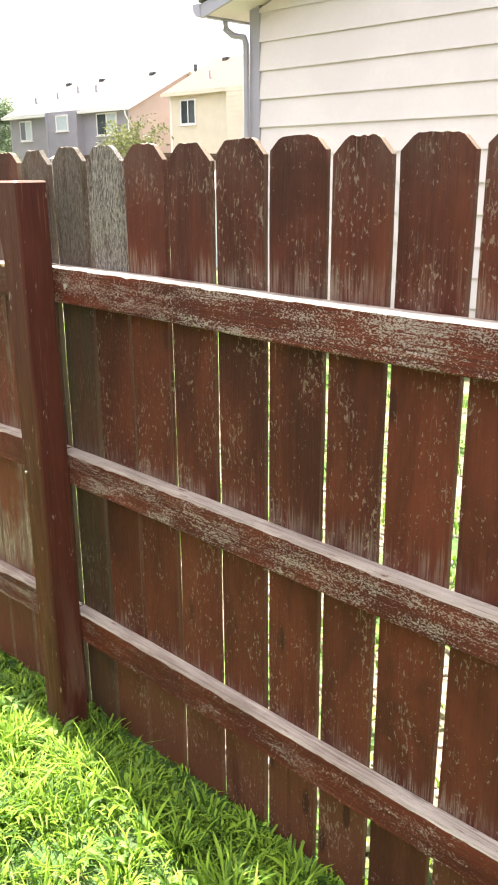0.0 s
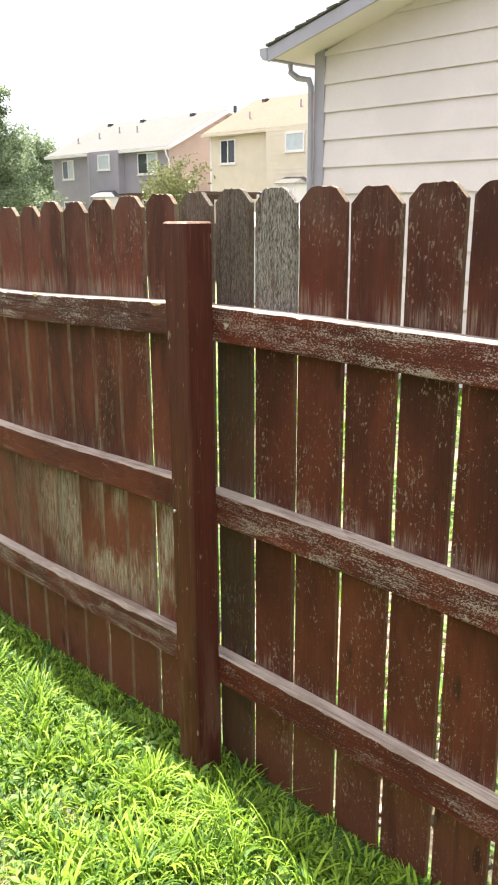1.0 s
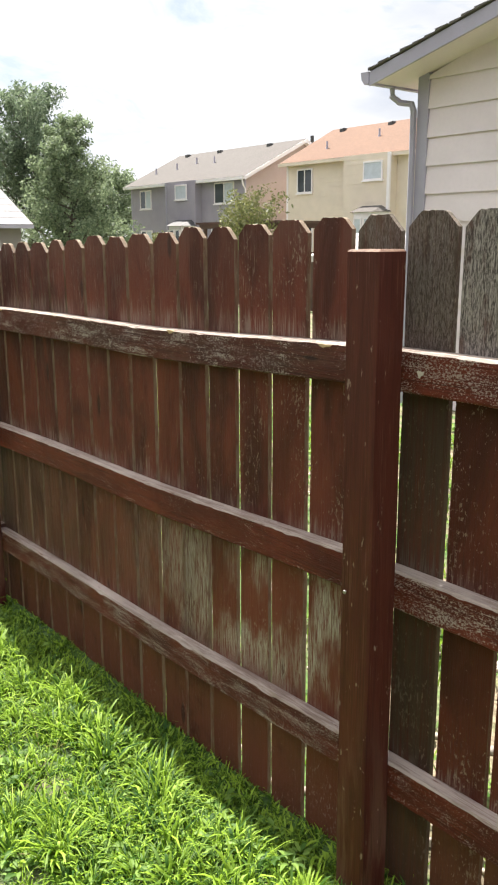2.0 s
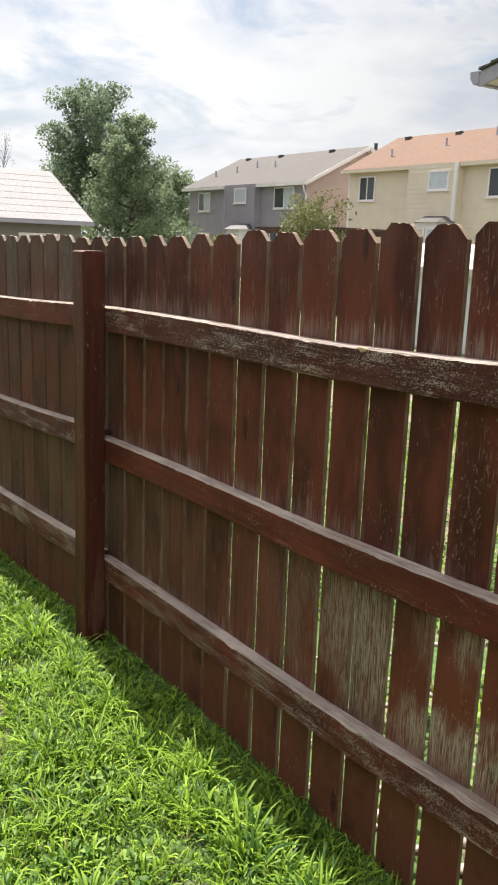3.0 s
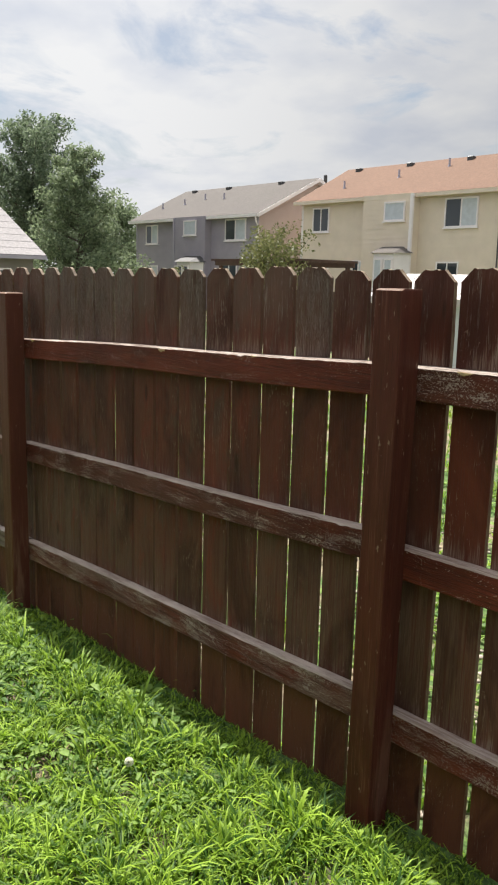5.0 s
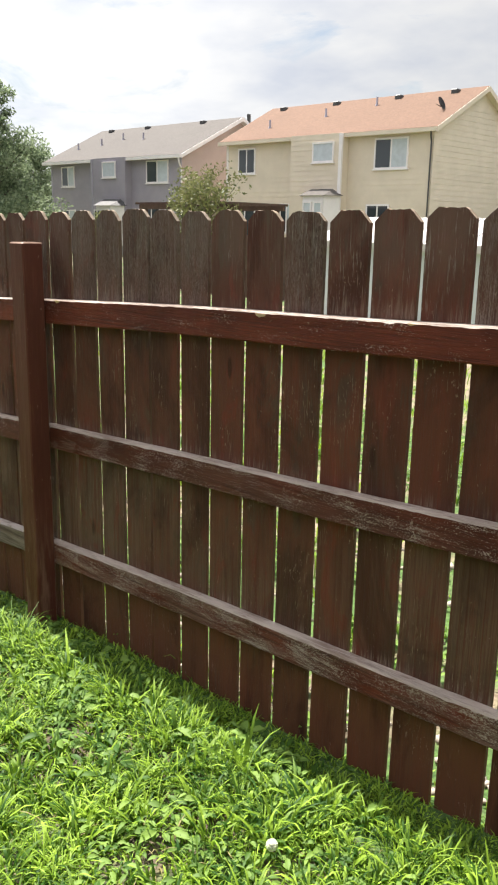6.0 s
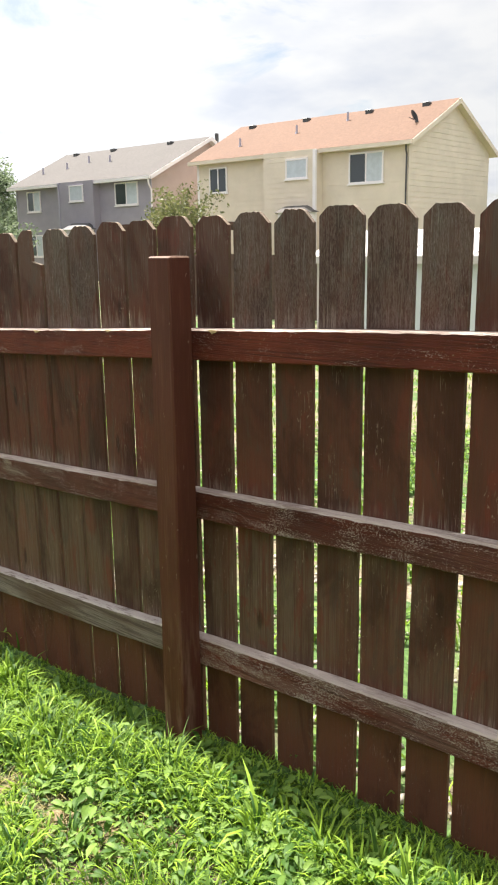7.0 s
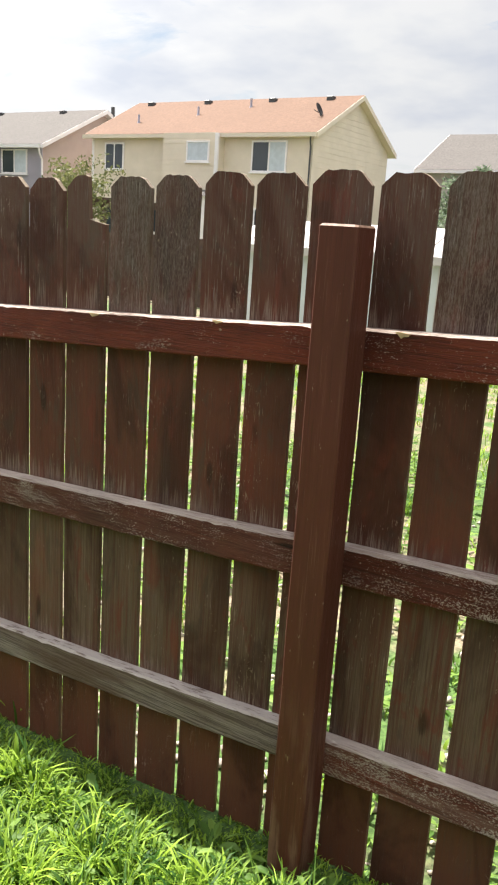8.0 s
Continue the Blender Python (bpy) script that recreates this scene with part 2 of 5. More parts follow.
    tone = m.mix(m.math("MULTIPLY", side, m.span(grain, 0.44, 0.62, 0.05, 0.60)), tone, (0.115, 0.074, 0.047))
    tone = m.mix(m.math("MULTIPLY", m.math("MULTIPLY", side, raw), m.span(m.noise(m.stretch(co, (40, 40, 9)), 1.0, 5.0, 0.7), 0.38, 0.62, 0.10, 0.75)), tone, (0.200, 0.150, 0.108))
    tone = m.mix(m.math("MULTIPLY", m.span(m.axis(nrm, "Z"), 0.45, 0.8), 0.8), tone, (0.30, 0.235, 0.165))
    # dark olive tone along the grain, over the full height
    if olive:
        tone = m.mix(m.math("MULTIPLY", m.span(grain, 0.25, 0.6), olive), tone, (0.050, 0.043, 0.028))
    if grey:
        mott = m.noise(m.stretch(co, (420, 420, 75)), 1.0, 5.0, 0.8)
        g2 = m.mix(m.span(m.math("ADD", m.math("MULTIPLY", mott, 0.7), m.math("MULTIPLY", fine, 0.3)), 0.43, 0.58), (0.045, 0.038, 0.035), (0.370, 0.325, 0.300))
        high = m.math("MULTIPLY", m.span(h, 1.28, 1.38), m.span(m.noise(m.stretch(co, (22, 22, 8)), 1.0, 4.0), 0.28, 0.50))
        tone = m.mix(m.math("MULTIPLY", high, grey), tone, g2)
    m.bump(m.math("ADD", m.math("ADD", grain, m.math("MULTIPLY", fine, 0.6)), m.math("MULTIPLY", worn, -0.3)), 0.7, 0.004)
    m.p.inputs["Specular IOR Level"].default_value = 0.22
    return m.finish(tone, m.span(fine, 0.3, 0.7, 0.55, 0.8))


def rail_wood(name, bare=0.5, ash=0.0, dark=1.0):
    """Rough-sawn rail: fine grain lines, pale flakes where the stain has gone, paler upward faces. ash: how far it has
    greyed.
    """
    m = Mat(name)
    co = m.coords(shift=23.0)
    grain = m.noise(m.stretch(co, (3.0, 120, 230)), 1.0, 5.0, 0.7, 0.8)
    line = m.noise(m.stretch(co, (5.0, 160, 330)), 1.0, 3.0, 0.6, 0.5)
    blotch = m.noise(m.stretch(co, (3, 8, 8)), 1.0, 5.0, 0.6)
    tone = m.mix(m.span(blotch, 0.3, 0.7), (0.088 * dark, 0.0178 * dark, 0.0098 * dark), (0.190 * dark, 0.0400 * dark, 0.0200 * dark))
    tone = m.mix(m.math("MULTIPLY", m.span(grain, 0.50, 0.38), 0.55), tone, (0.026, 0.0095, 0.0065))
    if ash:
        zone = m.span(m.noise(m.stretch(co, (2.2, 14, 14)), 1.0, 4.0, 0.6), 0.32, 0.60)
        silver = m.mix(m.span(grain, 0.36, 0.60), (0.090, 0.056, 0.045), (0.280, 0.205, 0.175))
        tone = m.mix(m.math("MULTIPLY", zone, ash), tone, silver)
    # flakes, broken up along the grain
    flake = m.noise(m.stretch(co, (185, 260, 300)), 1.0, 4.0, 0.70, 0.3)
    where = m.noise(m.stretch(co, (6, 16, 22)), 1.0, 4.0, 0.6)
    mark = m.math("ADD", m.math("ADD", flake, m.math("MULTIPLY", where, 0.55)), m.math("MULTIPLY", grain, 0.22))
    flakes = m.span(mark, 1.000 - 0.09 * bare, 1.022 - 0.09 * bare)
    flakes = m.math("MULTIPLY", flakes, m.span(line, 0.38, 0.46))
    tone = m.mix(m.math("MULTIPLY", flakes, 0.9), tone, (0.55, 0.450, 0.410))
    # a few larger bare chips
    chip = m.span(m.noise(m.stretch(co, (38, 60, 60)), 1.0, 3.0, 0.6), 0.70, 0.73)
    tone = m.mix(m.math("MULTIPLY", chip, 0.75), tone, (0.40, 0.30, 0.245))
    knot = m.t.nodes.new("ShaderNodeTexVoronoi")
    m.link(m.stretch(co, (2.4, 11, 11)), knot.inputs["Vector"])
    knot.inputs["Scale"].default_value = 1.0
    tone = m.mix(m.math("MULTIPLY", m.span(m.math("ADD", knot.outputs["Distance"], m.math("MULTIPLY", grain, 0.05)), 0.125, 0.075), 0.8), tone, (0.020, 0.0085, 0.0060))
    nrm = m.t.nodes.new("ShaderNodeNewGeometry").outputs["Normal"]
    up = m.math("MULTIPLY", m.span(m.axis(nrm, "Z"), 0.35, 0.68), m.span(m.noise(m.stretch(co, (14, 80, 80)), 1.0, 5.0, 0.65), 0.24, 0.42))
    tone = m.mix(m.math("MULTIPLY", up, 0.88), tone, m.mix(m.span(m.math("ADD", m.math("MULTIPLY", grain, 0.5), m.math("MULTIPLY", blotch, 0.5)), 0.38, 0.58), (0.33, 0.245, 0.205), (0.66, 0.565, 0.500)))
    m.bump(m.math("SUBTRACT", m.math("ADD", grain, m.math("MULTIPLY", line, 0.5)), m.math("MULTIPLY", flakes, 0.4)), 1.0, 0.006)
    m.p.inputs["Specular IOR Level"].default_value = 0.22
    return m.finish(tone, 0.6)


def grey_rail_wood():
    m = Mat("weathered_rail")
    co = m.coords(shift=11.0)
    grain = m.noise(m.stretch(co, (3.0, 110, 200)), 1.0, 5.0, 0.68, 1.0)
    blotch = m.span(m.noise(m.stretch(co, (1.8, 8, 10)), 1.0, 4.0), 0.38, 0.62)
    tone = m.mix(m.span(grain, 0.38, 0.60), (0.090, 0.068, 0.058), (0.275, 0.220, 0.200))
    tone = m.mix(m.math("MULTIPLY", blotch, 0.7), tone, (0.085, 0.040, 0.026))
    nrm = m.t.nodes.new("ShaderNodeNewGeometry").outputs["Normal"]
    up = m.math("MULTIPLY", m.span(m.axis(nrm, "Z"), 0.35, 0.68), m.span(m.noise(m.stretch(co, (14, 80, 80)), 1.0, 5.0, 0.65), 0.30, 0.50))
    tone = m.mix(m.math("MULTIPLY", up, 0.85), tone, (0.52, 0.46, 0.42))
    m.bump(grain, 0.8, 0.004)
    m.p.inputs["Specular IOR Level"].default_value = 0.22
    return m.finish(tone, 0.65)


def post_wood():
    m = Mat("post_paint")
    co = m.coords(shift=19.0)
    grain = m.noise(m.stretch(co, (45, 45, 1.4)), 1.0, 4.0, 0.6, 0.8)
    blotch = m.noise(m.stretch(co, (6, 6, 1.8)), 1.0, 4.0)
    tone = m.mix(m.span(blotch, 0.32, 0.68), (0.058, 0.0138, 0.0095), (0.085, 0.0210, 0.0140))
    tone = m.mix(m.math("MULTIPLY", m.span(grain, 0.45, 0.65), 0.35), tone, (0.098, 0.0225, 0.0138))
    h = rail_height(m, m.coords())
    foot = m.math("MULTIPLY", m.span(h, 0.55, 0.1), m.span(m.noise(m.stretch(co, (18, 18, 3)), 1.0, 4.0), 0.46, 0.60))
    tone = m.mix(m.math("MULTIPLY", foot, m.span(m.axis(m.coords(), "X"), -2.8, -4.2, 0.22, 0.65)), tone, (0.30, 0.190, 0.135))
    px = m.axis(m.coords(), "X")
    second = m.math("MULTIPLY", m.math("MULTIPLY", m.span(px, -2.7, -2.6), m.span(px, -2.2, -2.3)), m.span(m.math("ADD", h, m.math("MULTIPLY", grain, 0.25)), 0.90, 1.12))
    tone = m.mix(m.math("MULTIPLY", second, m.span(m.noise(m.stretch(co, (50, 50, 7)), 1.0, 5.0, 0.7), 0.35, 0.65, 0.10, 0.75)), tone, (0.078, 0.024, 0.0150))
    fade = m.noise(m.stretch(co, (26, 26, 2.4)), 1.0, 6.0, 0.72, 0.6)
    tone = m.mix(m.math("MULTIPLY", m.span(fade, 0.50, 0.66), 0.32), tone, (0.120, 0.036, 0.0235))
    tone = m.mix(m.math("MULTIPLY", m.span(fade, 0.47, 0.34), 0.50), tone, (0.044, 0.0105, 0.0075))
    hair = m.noise(m.stretch(co, (260, 260, 5.0)), 1.0, 4.0, 0.65)
    tone = m.mix(m.math("MULTIPLY", m.span(hair, 0.46, 0.34), 0.55), tone, (0.036, 0.0100, 0.0072))
    tone = m.mix(m.math("MULTIPLY", m.span(m.math("ADD", hair, m.math("MULTIPLY", fade, 0.5)), 0.86, 0.93), 0.3), tone, (0.220, 0.120, 0.088))
    tone = m.mix(m.span(px, -3.6, -4.4, 0.0, 0.40), tone, (0.110, 0.041, 0.026))
    nick = m.span(m.noise(m.stretch(co, (60, 60, 22)), 1.0, 3.0, 0.6), 0.67, 0.72)
    tone = m.mix(m.math("MULTIPLY", nick, 0.6), tone, (0.34, 0.25, 0.2))
    # top and rim paled: bare end grain plus a painted sunlit edge
    nrm = m.t.nodes.new("ShaderNodeNewGeometry").outputs["Normal"]
    tone = m.mix(m.math("MULTIPLY", m.span(m.axis(nrm, "Z"), 0.3, 0.6), m.span(grain, 0.35, 0.55, 0.4, 0.9)), tone, (0.24, 0.150, 0.105))
    m.bump(m.math("ADD", grain, m.math("MULTIPLY", hair, 0.6)), 0.45, 0.003)
    m.p.inputs["Specular IOR Level"].default_value = 0.22
    return m.finish(tone, m.span(fade, 0.35, 0.65, 0.62, 0.5))


def plain(name, color, rough=0.7, var=0.12, scale=3.0, metal=0.0, bump=0.1):
    """A surface of one colour with two scales of variation and fine relief."""
    m = Mat(name)
    co = m.coords()
    big = m.noise(co, scale, 4.0)
    small = m.noise(co, scale * 22, 3.0)
    dark = tuple(c * (1 - var) for c in color)
    light = tuple(min(1, c * (1 + var)) for c in color)
    tone = m.mix(m.span(big, 0.3, 0.7), dark, light)
    tone = m.mix(m.math("MULTIPLY", m.span(small, 0.35, 0.7), 0.35), tone, tuple(c * (1 - 1.3 * var) for c in color))
    m.bump(small, bump, 0.004)
    return m.finish(tone, rough, Metallic=metal)


def shingles(name, color, course=0.14, relief=0.5):
    m = Mat(name)
    co = m.coords()
    speck = m.noise(co, 9.0, 4.0, 0.7)
    big = m.noise(co, 0.7, 3.0)
    z = m.axis(co, "Z")
    row = m.math("FRACT", m.math("DIVIDE", z, course * 0.5))
    tone = m.mix(m.span(speck, 0.35, 0.65), tuple(c * 0.82 for c in color), tuple(min(1, c * 1.12) for c in color))
    tone = m.mix(m.math("MULTIPLY", m.span(big, 0.35, 0.65), 0.25), tone, tuple(c * 0.75 for c in color))
    m.bump(m.math("ADD", row, speck), relief, 0.02)
    return m.finish(tone, 0.9)


def leaf_mat(name, dark, light, glow=0.45):
    """Thin leaves: reflect and let light through."""
    m = Mat(name)
    co = m.coords()
    var = m.span(m.math("ADD", m.math("MULTIPLY", m.island(), 0.7), m.math("MULTIPLY", m.noise(co, 1.6, 3.0), 0.5)), 0.25, 0.95)
    tone = m.mix(var, dark, light)
    m.finish(tone, 0.55)
    m.p.inputs["Specular IOR Level"].default_value = 0.25
    tr = m.t.nodes.new("ShaderNodeBsdfTranslucent")
    m.link(m.mix(0.35, tone, (light[0] * 1.25, light[1] * 1.35, light[2] * 1.1)), tr.inputs["Color"])
    mixer = m.t.nodes.new("ShaderNodeMixShader")
    mixer.inputs["Fac"].default_value = glow
    m.link(m.p.outputs[0], mixer.inputs[1])
    m.link(tr.outputs[0], mixer.inputs[2])
    m.link(mixer.outputs[0], m.out.inputs["Surface"])
    return m.m


def ground_mat():
    m = Mat("soil_and_turf")
    co = m.coords()
    big = m.noise(co, 0.45, 4.0)
    mid = m.noise(co, 3.0, 5.0)
    fine = m.noise(co, 38.0, 4.0, 0.7)
    soil = m.mix(m.span(fine, 0.3, 0.7), (0.045, 0.036, 0.024), (0.18, 0.140, 0.092))
    soil = m.mix(m.span(m.axis(co, "Y"), 0.15, 0.5), soil, m.mix(m.span(fine, 0.3, 0.7), (0.12, 0.088, 0.056), (0.34, 0.265, 0.180)))
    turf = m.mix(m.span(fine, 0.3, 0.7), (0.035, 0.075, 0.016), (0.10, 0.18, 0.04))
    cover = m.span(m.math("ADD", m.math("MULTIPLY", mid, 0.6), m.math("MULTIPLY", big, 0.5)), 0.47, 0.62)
    # turf colour forced along the fence foot, darkening the ground like its shade
    shade_turf = m.math("MULTIPLY", m.span(m.axis(co, "Y"), -0.32, -0.22), m.span(m.axis(co, "Y"), 0.16, 0.08))
    cover = m.math("MAXIMUM", cover, shade_turf)
    worn = m.t.nodes.new("ShaderNodeAttribute")
    worn.attribute_name = "soil"
    clod = m.mix(m.span(m.noise(co, 60.0, 4.0), 0.35, 0.65), (0.13, 0.095, 0.050), (0.34, 0.26, 0.145))
    m.bump(fine, 0.6, 0.02)
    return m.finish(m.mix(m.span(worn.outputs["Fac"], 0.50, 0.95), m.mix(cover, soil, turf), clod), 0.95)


def glass_mat():
    m = Mat("window_glass")
    return m.finish((0.035, 0.042, 0.05), 0.06, IOR=1.5)


M_PICKET = picket_wood("stained_picket")
M_PICKET_GREY = picket_wood("weathered_picket", 0.95)
M_PICKET_MID = picket_wood("half_weathered_picket", 0.36, 0.62)
M_PICKET_LOWGREY = picket_wood("greying_picket", 0.22, 0.12)
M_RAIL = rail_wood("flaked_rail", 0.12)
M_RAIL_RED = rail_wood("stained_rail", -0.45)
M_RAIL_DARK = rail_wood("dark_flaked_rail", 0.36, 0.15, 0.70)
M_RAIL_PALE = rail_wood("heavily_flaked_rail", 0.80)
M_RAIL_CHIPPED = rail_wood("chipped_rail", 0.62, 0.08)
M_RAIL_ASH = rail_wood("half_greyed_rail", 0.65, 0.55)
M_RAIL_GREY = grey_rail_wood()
M_POST = post_wood()
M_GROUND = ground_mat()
M_GRASS = leaf_mat("grass_blade", (0.022, 0.076, 0.009), (0.315, 0.470, 0.048), 0.32)
M_DRY = leaf_mat("dry_grass", (0.26, 0.22, 0.09), (0.45, 0.38, 0.18), 0.35)
M_WEED = leaf_mat("weed_leaf", (0.052, 0.122, 0.018), (0.235, 0.360, 0.075), 0.34)
M_TREE = leaf_mat("tree_leaf", (0.062, 0.090, 0.062), (0.240, 0.292, 0.200), 0.45)
M_TREE_L = leaf_mat("pale_tree_leaf", (0.078, 0.108, 0.066), (0.268, 0.320, 0.200), 0.45)
M_SAPLING = leaf_mat("sapling_leaf", (0.072, 0.088, 0.034), (0.200, 0.200, 0.085), 0.36)
M_BARK = plain("bark", (0.10, 0.08, 0.06), 0.9, 0.3, 4.0, bump=0.6)
M_BLUE = plain("slate_siding", (0.30, 0.275, 0.325), 0.7, 0.06, 1.5)
M_PEACH = plain("peach_siding", (0.40, 0.320, 0.296), 0.7, 0.05, 1.5)
M_CREAM = plain("cream_siding", (0.63, 0.545, 0.450), 0.7, 0.05, 1.5)
M_WHITE = plain("white_trim", (0.74, 0.70, 0.71), 0.5, 0.05, 2.0)
M_GREYTRIM = plain("grey_trim", (0.33, 0.310, 0.375), 0.55, 0.06, 2.0)
M_PALE = plain("pale_siding", (0.66, 0.580, 0.605), 0.6, 0.05, 1.2)
M_ROOF_GREY = shingles("grey_shingles", (0.108, 0.096, 0.088))
M_ROOF_ORANGE = shingles("terracotta_shingles", (0.168, 0.094, 0.060))
M_ROOF_WHITE = shingles("pale_shingles", (0.30, 0.283, 0.283), 0.14, 0.12)
M_DARKMETAL = plain("dark_metal", (0.05, 0.048, 0.05), 0.5, 0.2, 6.0)
M_GLASS = glass_mat()
M_BLIND = plain("blind", (0.46, 0.50, 0.55), 0.6, 0.08, 5.0)
M_BROWN = plain("dark_brown_timber", (0.075, 0.040, 0.028), 0.7, 0.25, 5.0)
M_SHED = plain("shed_wall", (0.50, 0.54, 0.56), 0.5, 0.06, 2.0)
M_SHEDROOF = plain("shed_roof", (0.44, 0.41, 0.395), 0.45, 0.05, 3.0)
M_TAN = plain("tan_wall", (0.36, 0.33, 0.31), 0.7, 0.06, 2.0)
M_DRAB = plain("drab_siding", (0.20, 0.18, 0.17), 0.7, 0.06, 2.0)
M_BLOCKER = plain("brown_siding", (0.20, 0.16, 0.13), 0.7, 0.08, 1.5)
M_STONE = plain("pebble", (0.42, 0.36, 0.30), 0.85, 0.3, 9.0)
M_SEED = leaf_mat("seed_fluff", (0.80, 0.79, 0.74), (0.88, 0.87, 0.83), 0.5)
M_RAW = plain("raw_splintered_wood", (0.52, 0.37, 0.21), 0.7, 0.25, 30.0)
M_BLEACHED = plain("bleached_wood", (0.52, 0.46, 0.40), 0.7, 0.2, 30.0)
M_NAIL = plain("nail_metal", (0.5, 0.48, 0.45), 0.4, 0.2, 20.0, 0.8)


# ---------------------------------------------------------------- mesh tools
def part(name, bm, material, parent=None, label=""):
    """One mesh object from a bmesh."""
    me = bpy.data.meshes.new(name)
    bmesh.ops.recalc_face_normals(bm, faces=bm.faces)
    bm.to_mesh(me)
    bm.free()
    me.materials.append(material)
    ob = new(name, me)
    if parent:
        ob.parent = parent
    return tagged(ob, label)


ORIGIN = {}


def thing(name, label, category, at=(0, 0, 0), group="", kind="", shift=(0, 0, 0)):
    """An Empty at a thing's base; its parts are built in world metres, then stand shifted."""
    ob = new(name)
    ob.location = Vector(at) + Vector(shift)
    ORIGIN[ob.name] = Vector(at)
    return tagged(ob, label, category, group, kind)


def under(ob, parent):
    """Parent without moving."""
    ob.parent = parent
    ob.matrix_parent_inverse = Matrix.Translation(-ORIGIN.get(parent.name, parent.location))
    return ob


def box(bm, lo, hi, bevel=0.0):
    """An axis-aligned box, with chamfered edges if asked."""
    made = bmesh.ops.create_cube(bm, size=1.0)["verts"]
    lo, hi = Vector(lo), Vector(hi)
    for v in made:
        v.co = Vector((lo[i] + (v.co[i] + 0.5) * (hi[i] - lo[i]) for i in range(3)))
    if bevel:
        edges = list({e for v in made for e in v.link_edges})
        bmesh.ops.bevel(bm, geom=edges, offset=bevel, segments=1, affect="EDGES")
    return bm


def boxed(name, lo, hi, material, parent, label="", bevel=0.0):
    bm = bmesh.new()
    box(bm, lo, hi, bevel)
    return under(part(name, bm, material, None, label), parent)


def tube(bm, points, radii, sides=8):
    """A tapered tube through points."""
    rings = []
    for i, (p, r) in enumerate(zip(points, radii)):
        p = Vector(p)
        a, b = Vector(points[max(0, i - 1)]), Vector(points[min(len(points) - 1, i + 1)])
        q = (b - a).to_track_quat("Z", "Y")
        rings.append([bm.verts.new(p + q @ Vector((r * math.cos(k * 2 * math.pi / sides), r * math.sin(k * 2 * math.pi / sides), 0))) for k in range(sides)])
    for u, w in zip(rings, rings[1:]):
        for k in range(sides):
            bm.faces.new((u[k], u[(k + 1) % sides], w[(k + 1) % sides], w[k]))
    bm.faces.new(rings[0][::-1])
    bm.faces.new(rings[-1])
    return bm


def prism(bm, outline, shift):
    """A flat outline (list of points) pushed along shift."""
    a = [bm.verts.new(p) for p in outline]
    b = [bm.verts.new(Vector(p) + Vector(shift)) for p in outline]
    bm.faces.new(a)
    bm.faces.new(b[::-1])
    for i in range(len(a)):
        j = (i + 1) % len(a)
        bm.faces.new((a[j], a[i], b[i], b[j]))
    return bm


def triangles(name, verts, faces, material, smooth=False):
    """A mesh object from arrays of points and triangles."""
    me = bpy.data.meshes.new(name)
    me.vertices.add(len(verts))
    me.vertices.foreach_set("co", np.asarray(verts, np.float32).ravel())
    me.loops.add(3 * len(faces))
    me.loops.foreach_set("vertex_index", np.asarray(faces, np.int32).ravel())
    me.polygons.add(len(faces))
    me.polygons.foreach_set("loop_start", np.arange(0, 3 * len(faces), 3, dtype=np.int32))
    me.update(calc_edges=True)
    if smooth:
        me.polygons.foreach_set("use_smooth", np.ones(len(faces), bool))
    me.materials.append(material)
    return new(name, me)


# ---------------------------------------------------------------- ground
def step(lo, hi, v):
    k = np.clip((v - lo) / (hi - lo), 0, 1)
    return k * k * (3 - 2 * k)


def ground_z(x, y):
    """Height of the ground: it falls along the fence and levels out beyond the yards."""
    x, y = np.asarray(x, float), np.asarray(y, float)
    near = -0.055 + np.interp(x, LINE_X, LINE_Z) - 0.030 * np.exp(-((y - 0.02) / 0.13) ** 2)
    far = -0.2 - 0.35 * np.exp(-((y - 13) / 6.0) ** 2)
    z = near + (far - near) * step(3.0, 14.0, y)
    bumps = 0.018 * np.sin(2.1 * x + 0.7 * np.sin(1.7 * y)) * np.cos(2.6 * y + 0.4 * x) + 0.008 * np.sin(7.3 * x + 1.1) * np.sin(6.1 * y)
    return z + bumps


def bare(x, y):
    """Thin, dry spots in the lawn."""
    spots = ((-4.67, -0.53, 0.14), (-4.90, -0.57, 0.09), (-2.22, -0.70, 0.12), (-2.0, -0.83, 0.13), (-1.90, -0.66, 0.05), (-1.75, -0.98, 0.12), (0.0, -0.80, 0.10), (0.62, -0.45, 0.05), (-4.4, -1.0, 0.10), (-5.15, -0.60, 0.08))
    d = np.zeros_like(x)
    for sx, sy, r in spots:
        d = np.maximum(d, np.exp(-(((x - sx) / (1.5 * r)) ** 2 + ((y - sy) / r) ** 2)))
    ragged = 0.72 + 0.45 * np.sin(31 * x + 2.0 * np.sin(23 * y)) * np.sin(37 * y + 1.5 * np.sin(19 * x))
    return np.clip(1.25 * d * ragged, 0, 1)


